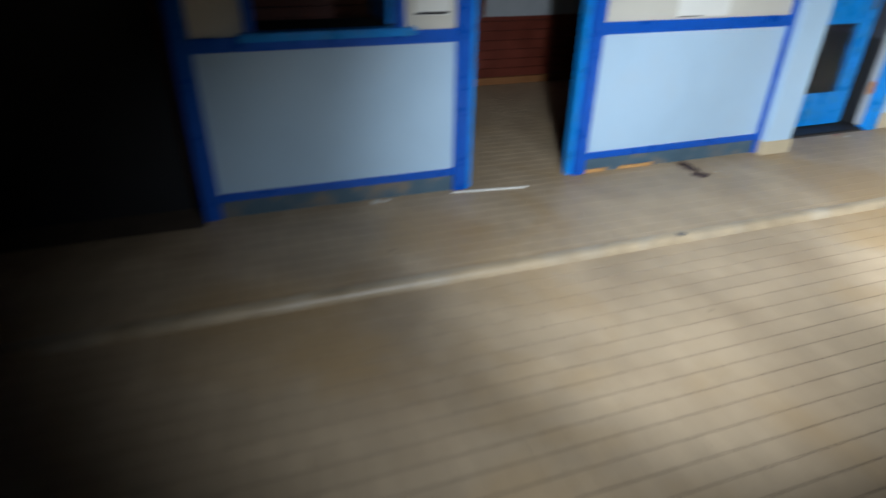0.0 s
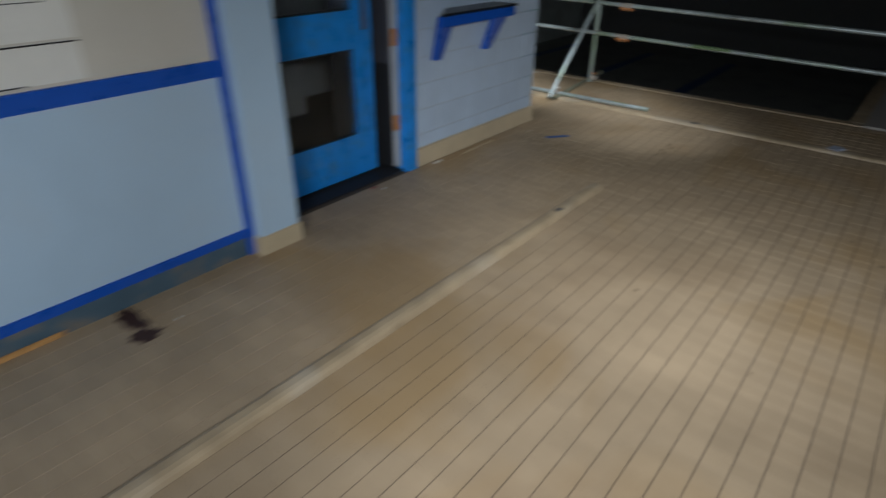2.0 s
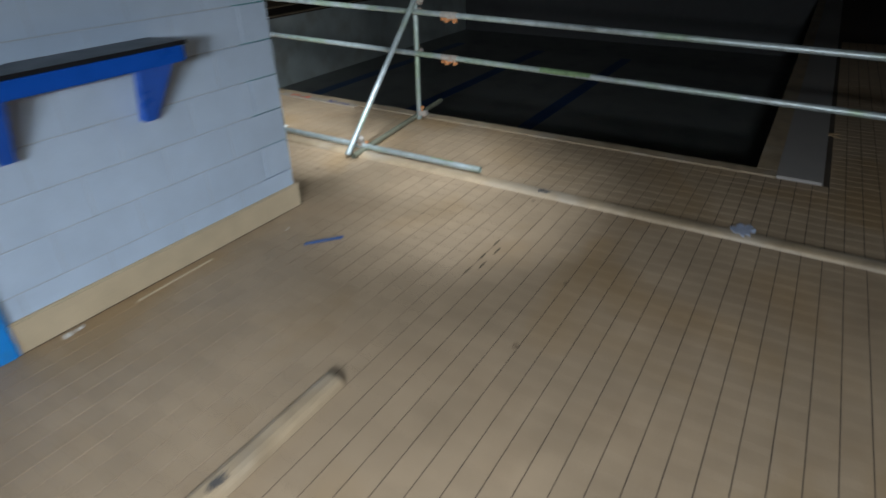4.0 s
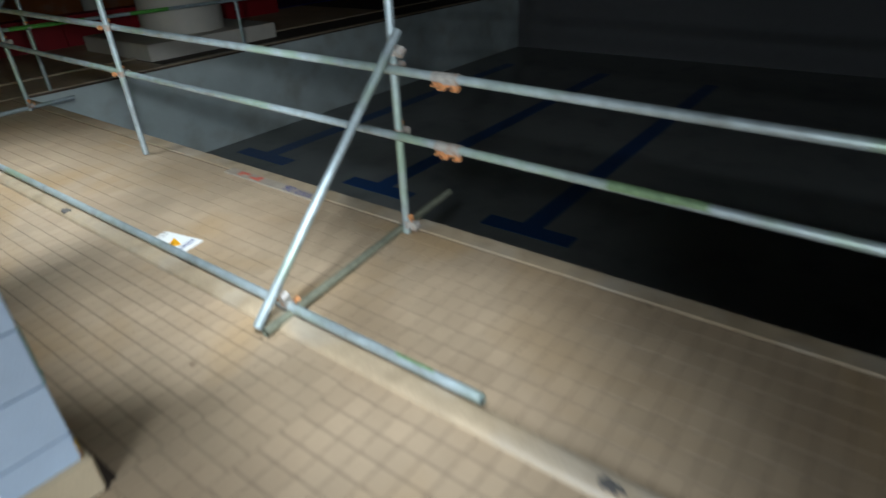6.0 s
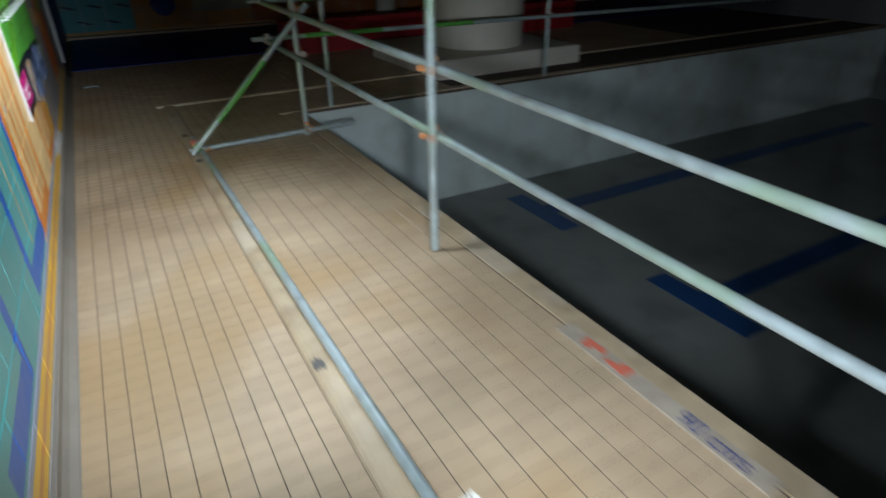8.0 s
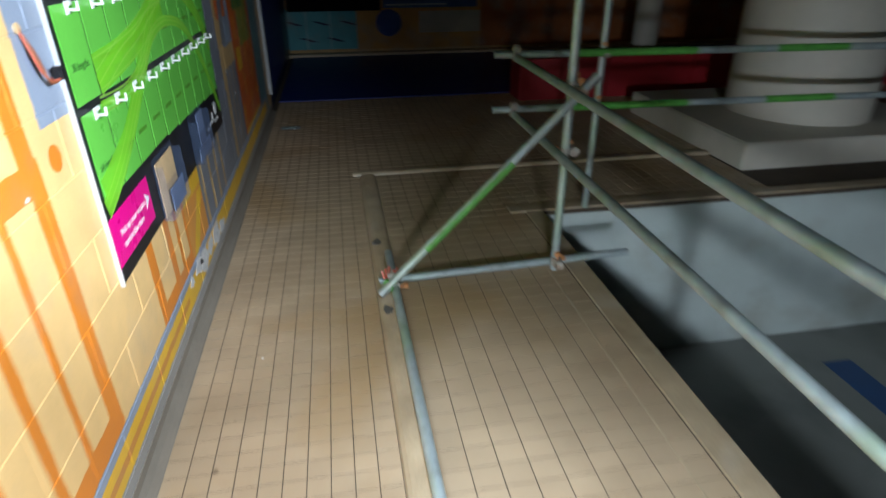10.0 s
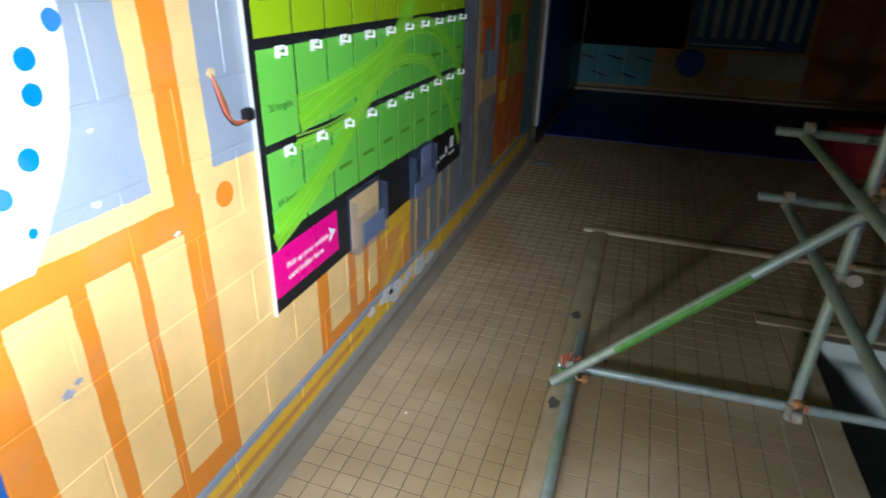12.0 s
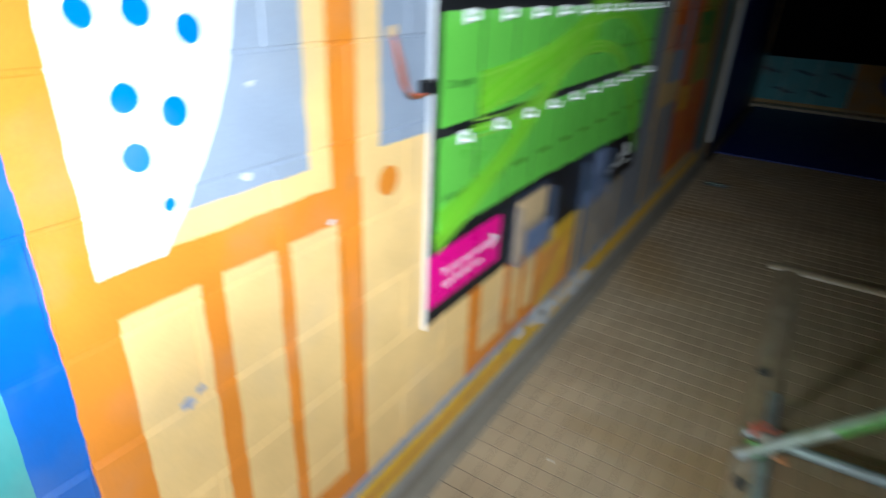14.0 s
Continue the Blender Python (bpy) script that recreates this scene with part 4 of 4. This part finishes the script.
# ---- small things on the deck ----
sign = thing("warning_sheet", "white laminated warning sheet with an amber triangle on the deck", "sign")
part("sheet", prism(bmesh.new(), [(1.055, 1.265), (1.252, 1.31), (1.19, 1.632), (1.045, 1.60)], "z", 0.0015, 0.0035), M_PAPER, sign)
part("triangle", prism(bmesh.new(), [(1.165, 1.492), (1.062, 1.43), (1.145, 1.378)], "z", 0.0036, 0.0046), M_AMBER, sign, "amber warning triangle")
part("mark", prism(bmesh.new(), [(1.150, 1.440), (1.090, 1.436), (1.092, 1.426)], "z", 0.0046, 0.0056), M_BLACK, sign)
for k in range(9):
    y = 1.315 + 0.004 * k
    part("bar", prism(bmesh.new(), [(1.085 + 0.016 * k, y), (1.093 + 0.016 * k, y + 0.002), (1.088 + 0.016 * k, y + 0.04), (1.080 + 0.016 * k, y + 0.038)], "z", 0.0036, 0.0046), M_INKBLUE, sign)
    if k < 8:
        part("bar", prism(bmesh.new(), [(1.075 + 0.014 * k, y + 0.235), (1.080 + 0.014 * k, y + 0.236), (1.076 + 0.014 * k, y + 0.275), (1.071 + 0.014 * k, y + 0.274)], "z", 0.0036, 0.0046), M_GREYTILE, sign)
depth = thing("depth_marker", "grey tile strip with faded red and blue depth lettering", "depth marker", kind="structure")
part("tile", boxed((2.005, 1.13, 0.001), (2.092, 2.19, 0.0115)), M_DEPTH, depth)
words("90 cms", 0.105, Matrix(((0, 1, 0, 2.048), (-1, 0, 0, 1.37), (0, 0, 1, 0.0125), (0, 0, 0, 1))), M_INKBLUE, depth)
part("bar", prism(bmesh.new(), [(2.02, 1.785), (2.088, 1.785), (2.083, 1.845), (2.052, 1.855), (2.055, 1.895), (2.028, 1.915)], "z", 0.0116, 0.0125), M_INKRED, depth, "faded red lettering")
part("bar", prism(bmesh.new(), [(2.05, 1.935), (2.085, 1.945), (2.08, 2.065), (2.022, 2.045), (2.024, 2.005), (2.052, 1.995)], "z", 0.0116, 0.0125), M_INKRED, depth)


def patch(name, x, y, rx, ry, material, label, category, seed, z=0.002, n=22, turn=0.0):
    """An uneven flat spill on the floor."""
    rnd = random.Random(seed)
    pts = []
    for k in range(n):
        a, r = math.tau * k / n, 0.55 + 0.55 * rnd.random()
        u, v = rx * r * math.cos(a), ry * r * math.sin(a)
        pts.append((x + u * math.cos(turn) - v * math.sin(turn), y + u * math.sin(turn) + v * math.cos(turn)))
    return tagged(part(name, prism(bmesh.new(), pts, "z", FLOOR, z), material), label, category)


patch("stain", -4.36, -0.32, 0.06, 0.16, M_STAIN, "dark brown dried spill on the deck tiles", "stain", 3)
patch("stain", -4.38, -0.51, 0.10, 0.06, M_STAIN, "dark brown dried spill on the deck tiles", "stain", 4)
M_SPOT0 = mat("dark_streak", (0.10, 0.07, 0.04), 0.7, vary=0.3, scale=30)
M_ORSTAIN = mat("orange_stain", (0.36, 0.17, 0.08), 0.6, vary=0.2, scale=20)
patch("stain", -1.18, -3.39, 0.07, 0.05, M_ORSTAIN, "small orange-brown stain on the deck tiles", "stain", 6)
for k in range(5):
    patch("stain", -0.16 + 0.09 * k, -1.43 - 0.045 * (k % 2), 0.05, 0.008, M_SPOT0, "dark streak along the deck joints", "stain", 60 + k, 0.0006)
M_SPOT = mat("grey_spot", (0.10, 0.09, 0.08), 0.7, vary=0.3, scale=30)
for x, y, sd in ((-5.285, -1.385, 7), (-1.83, -1.385, 8)):
    patch("bolt_hole", x, y, 0.045, 0.025, M_SPOT, "dark bolt mark in the coping strip", "bolt mark", sd, 0.0430)
for x, y, sd in ((0.957, 2.49, 9), (0.965, 6.27, 10), (0.975, -1.40, 11), (0.965, 5.47, 12)):
    patch("bolt_hole", x, y, 0.03, 0.05, M_SPOT, "dark bolt mark in the coping strip", "bolt mark", sd, 0.0275)
stick = tagged(part("stick", rod(bmesh.new(), (-0.40, -0.44, 0.009), (-0.22, -0.585, 0.009), 0.009, 8), M_LANE), "short dark blue stick lying on the deck", "stick")
tagged(part("splinter", rod(bmesh.new(), (-6.46, -0.265, 0.007), (-5.88, -0.335, 0.007), 0.007, 6), M_PAPER), "thin pale strip of beading lying on the deck", "beading")


tagged(part("splinter", rod(bmesh.new(), (-1.28, -0.105, 0.006), (-0.80, -0.095, 0.006), 0.006, 6), M_BASE), "pale strip of old sealant lying along the wall foot", "sealant strip")
tagged(part("scrap", boxed((-2.37, -0.06, 0.0), (-2.32, -0.04, 0.006), 0.002), M_RED), "small red plastic scrap by the threshold", "scrap")


def crumb(x, y, s, sd):
    rnd = random.Random(sd)
    bm = bmesh.new()
    bmesh.ops.create_icosphere(bm, subdivisions=1, radius=s)
    for v in bm.verts:
        v.co *= 0.7 + 0.6 * rnd.random()
        v.co.z *= 0.4
    bmesh.ops.translate(bm, verts=bm.verts, vec=(x, y, s * 0.3))
    return tagged(part("plaster_crumb", bm, M_PAPER), "small pale lump of fallen plaster on the deck", "plaster", "plaster crumbs")


for k, (x, y, s) in enumerate(((-1.62, -0.07, 0.022), (-1.56, -0.06, 0.018), (-7.05, -0.27, 0.03), (-6.97, -0.26, 0.02), (-0.3, -0.2, 0.008), (-2.3, -0.12, 0.012), (0.35, 5.2, 0.006), (-4.2, -0.5, 0.01))):
    crumb(x, y, s, k)
drain = thing("floor_drain", "small dark slotted drain cover in the deck", "drain")
part("cover", boxed((0.165, 9.16, 0.0), (0.365, 9.29, 0.004), 0.001), M_BLACK, drain)
for k in range(3):
    part("slat", boxed((0.175, 9.175 + k * 0.04, 0.004), (0.355, 9.180 + k * 0.04, 0.006)), M_STEEL, drain)
fixed("pool_rim", boxed((2.062, POOL_S - 0.42, FLOOR), (POOL_E, POOL_S - 0.12, 0.02), 0.008), M_GREYTILE, "dark raised rim at the pool's end", "rim")
patch("chalk_mark", 1.03, -2.67, 0.10, 0.07, mat("pale_blue_scuff", (0.40, 0.44, 0.55), 0.7, vary=0.3, scale=20), "pale bluish scuff across the coping strip", "scuff", 21, 0.028)
mark = thing("floor_mark", "small orange cross-shaped mark on the deck", "floor mark")
for s in (-1, 1):
    part("stroke", prism(bmesh.new(), [(3.26, -3.02 - 0.12 * s), (3.29, -3.02 - 0.13 * s), (3.40, -3.02 + 0.12 * s), (3.37, -3.02 + 0.13 * s)], "z", 0.001 + 0.001 * s, 0.004 + 0.001 * s), M_CARD, mark)

# ---- pieces: blocks and tiles ----
def piece_mesh(name, w, h, d, material, bevel=0.003, up="z"):
    """A flat piece with chamfered upper edges: w by h, d thick, its back on the plane 0."""
    b = bevel
    low = [(0, 0, 0), (w, 0, 0), (w, h, 0), (0, h, 0)]
    mid = [(0, 0, d - b), (w, 0, d - b), (w, h, d - b), (0, h, d - b)]
    top = [(b, b, d), (w - b, b, d), (w - b, h - b, d), (b, h - b, d)]
    v = low + mid + top
    f = [(8, 9, 10, 11)]
    for k in range(4):
        n2 = (k + 1) % 4
        f += [(k, n2, 4 + n2, 4 + k), (4 + k, 4 + n2, 8 + n2, 8 + k)]
    if up == "x":
        v = [(z, x, y) for x, y, z in v]
    elif up == "-y":
        v = [(x, -z, y) for x, y, z in v]
    return v, f


def as_mesh(name, v, f, material):
    me = bpy.data.meshes.new(name)
    me.from_pydata(v, [], f)
    me.materials.append(material)
    return me


COURSE, LONG, JOINT = 0.2055, 0.427, 0.006


def block_wall(parent, u0, u1, place, material, up, limit, phase=0.0):
    """Half-bond blocks from u0 to u1; the first ones are pieces, those further on are one joined part."""
    shared, rest_v, rest_f, made = {}, [], [], 0
    cells = []
    for r in range(16):
        z = 0.066 + COURSE * r
        u = u0 - LONG + phase + (LONG / 2 if r % 2 else 0)
        while u < u1:
            a, b = max(u, u0), min(u + LONG, u1)
            if b - a > 0.03:
                cells.append((a, b, z))
            u += LONG
    cells.sort(key=lambda c: (c[2] > 2.0, c[0]))
    for a, b, z in cells:
        w = round(b - a - JOINT, 3)
        z0 = max(z, 0.0)
        h = round(COURSE - JOINT, 4)
        if made < limit:
            if w not in shared:
                shared[w] = as_mesh("block", *piece_mesh("block", w, h, 0.012, material, 0.0022, up), material)
            ob = new("block", shared[w])
            ob.parent = parent
            ob.matrix_world = place(a + JOINT / 2, z0 + JOINT / 2)
            made += 1
        else:
            v, f = piece_mesh("block", w, h, 0.012, material, 0.0022, up)
            m, k = place(a + JOINT / 2, z0 + JOINT / 2), len(rest_v)
            rest_v += [tuple(m @ Vector(q)) for q in v]
            rest_f += [tuple(k + i for i in q) for q in f]
    if rest_v:
        ob = new("blocks", as_mesh("blocks", rest_v, rest_f, material))
        ob.parent = parent
        tagged(ob, kind="stuff")


block_wall(wall_shelf, -1.81, 0.0, lambda a, z: pose(a, 0.010, z), M_BLOCKW, "-y", 300, 0.1)
block_wall(wall_mural, 0.0, END, lambda a, z: pose(-0.010, a, z), M_MURAL, "x", 290, 0.241)
wall_mural.data.materials[0] = M_MURAL
part("base_band", boxed((-0.010, 0.30, FLOOR), (0.004, 10.0, 0.11), 0.003), M_MURAL, wall_mural)


def tile_field(x0, x1, y0, y1, px, py, near=None, gap=0.005, gap_x=None, m=None):
    """Square deck tiles on a grid; those in the stretch near are pieces of the floor."""
    nx, ny = int(round((x1 - x0) / px)), int(round((y1 - y0) / py))
    px, py = (x1 - x0) / nx, (y1 - y0) / ny
    m = m or M_TILE
    v, f = piece_mesh("tile", px - (gap_x or gap), py - gap, 0.008, m, 0.0006)
    me = as_mesh("tile", v, f, m)
    base, faces = np.array(v), np.array([q for q in f])
    spots = []
    rnd = random.Random(nx * 31 + ny)
    count = 0
    for i in range(nx):
        for j in range(ny):
            x, y = x0 + i * px + (gap_x or gap) / 2, y0 + j * py + gap / 2
            z = -0.0085 + rnd.uniform(0, 0.0010 if gap > 0.004 else 0.0004)
            if near and near[0] <= x < near[1] and near[2] <= y < near[3] and count < 140:
                ob = new("tile", me)
                ob.parent = floor
                ob.matrix_world = pose(x, y, z)
                count += 1
            else:
                spots.append((x, y, z))
    if spots:
        s = np.array(spots)
        allv = (base[None] + s[:, None]).reshape(-1, 3)
        allf = (faces[None] + (np.arange(len(s)) * len(base))[:, None, None]).reshape(-1, 4)
        ob = new("tiles", as_mesh("tiles", allv.tolist(), allf.tolist(), m))
        ob.parent = floor
        tagged(ob, kind="stuff")


tile_field(0.918 - 10 * 0.0857, 0.918, 0.0, 7.542, 0.0857, 0.0857, near=(0.2, 0.95, 4.1, 5.5), gap=0.0038, gap_x=0.0038)
tile_field(1.05, 2.062, -2.5, 6.6, 0.112, 0.1, near=(1.04, 2.0, 0.6, 2.4), gap=0.0036, gap_x=0.0042)
tile_field(-11.5, -0.5, -8.0, -1.43, 0.1, 0.1045, gap=0.0042, gap_x=0.0014)
tile_field(-0.5, 0.93, -8.0, -1.43, 0.1021, 0.1045, gap=0.0042, gap_x=0.0018)
tile_field(-11.5, -0.6, -1.345, -0.3, 0.1, 0.1, gap=0.0018)
tile_field(-0.6, 0.93, -1.345, -0.3, 0.1, 0.1, gap=0.0042)
tile_field(-1.21, 0.93, -1.43, -1.345, 0.0989, 0.085, gap=0.003)
tile_field(0.03, 0.93, -0.3, 0.0, 0.09, 0.1, gap=0.003)
tile_field(-8.2, 0.03, -0.3, -0.022, 0.1, 0.0925, gap=0.0018)
tile_field(-8.1, -3.4, -0.022, 2.68, 0.1, 0.1001, gap=0.0025)
tile_field(0.061, 0.918, 7.542, 10.46, 0.0857, 0.0912)
tile_field(1.05, 1.95, 6.6, 7.58, 0.1, 0.098)
tile_field(0.918, 9.918, 7.68, 10.46, 0.1, 0.0993)
tile_field(1.95, 4.13, 6.72, 7.58, 0.099, 0.0956)
tile_field(1.05, 2.062, -8.0, -2.5, 0.112, 0.1)
tile_field(2.06, 8.06, -8.0, -3.1, 0.1, 0.1)
cove = bmesh.new()
prism(cove, [(0.004, FLOOR), (0.063, FLOOR), (0.056, 0.003), (0.03, 0.010), (0.012, 0.03), (0.008, 0.06), (0.004, 0.06)], "y", 0.3, 10.0)
fixed("cove", cove, M_COVE, "grey coved joint between mural wall and deck", "trim")
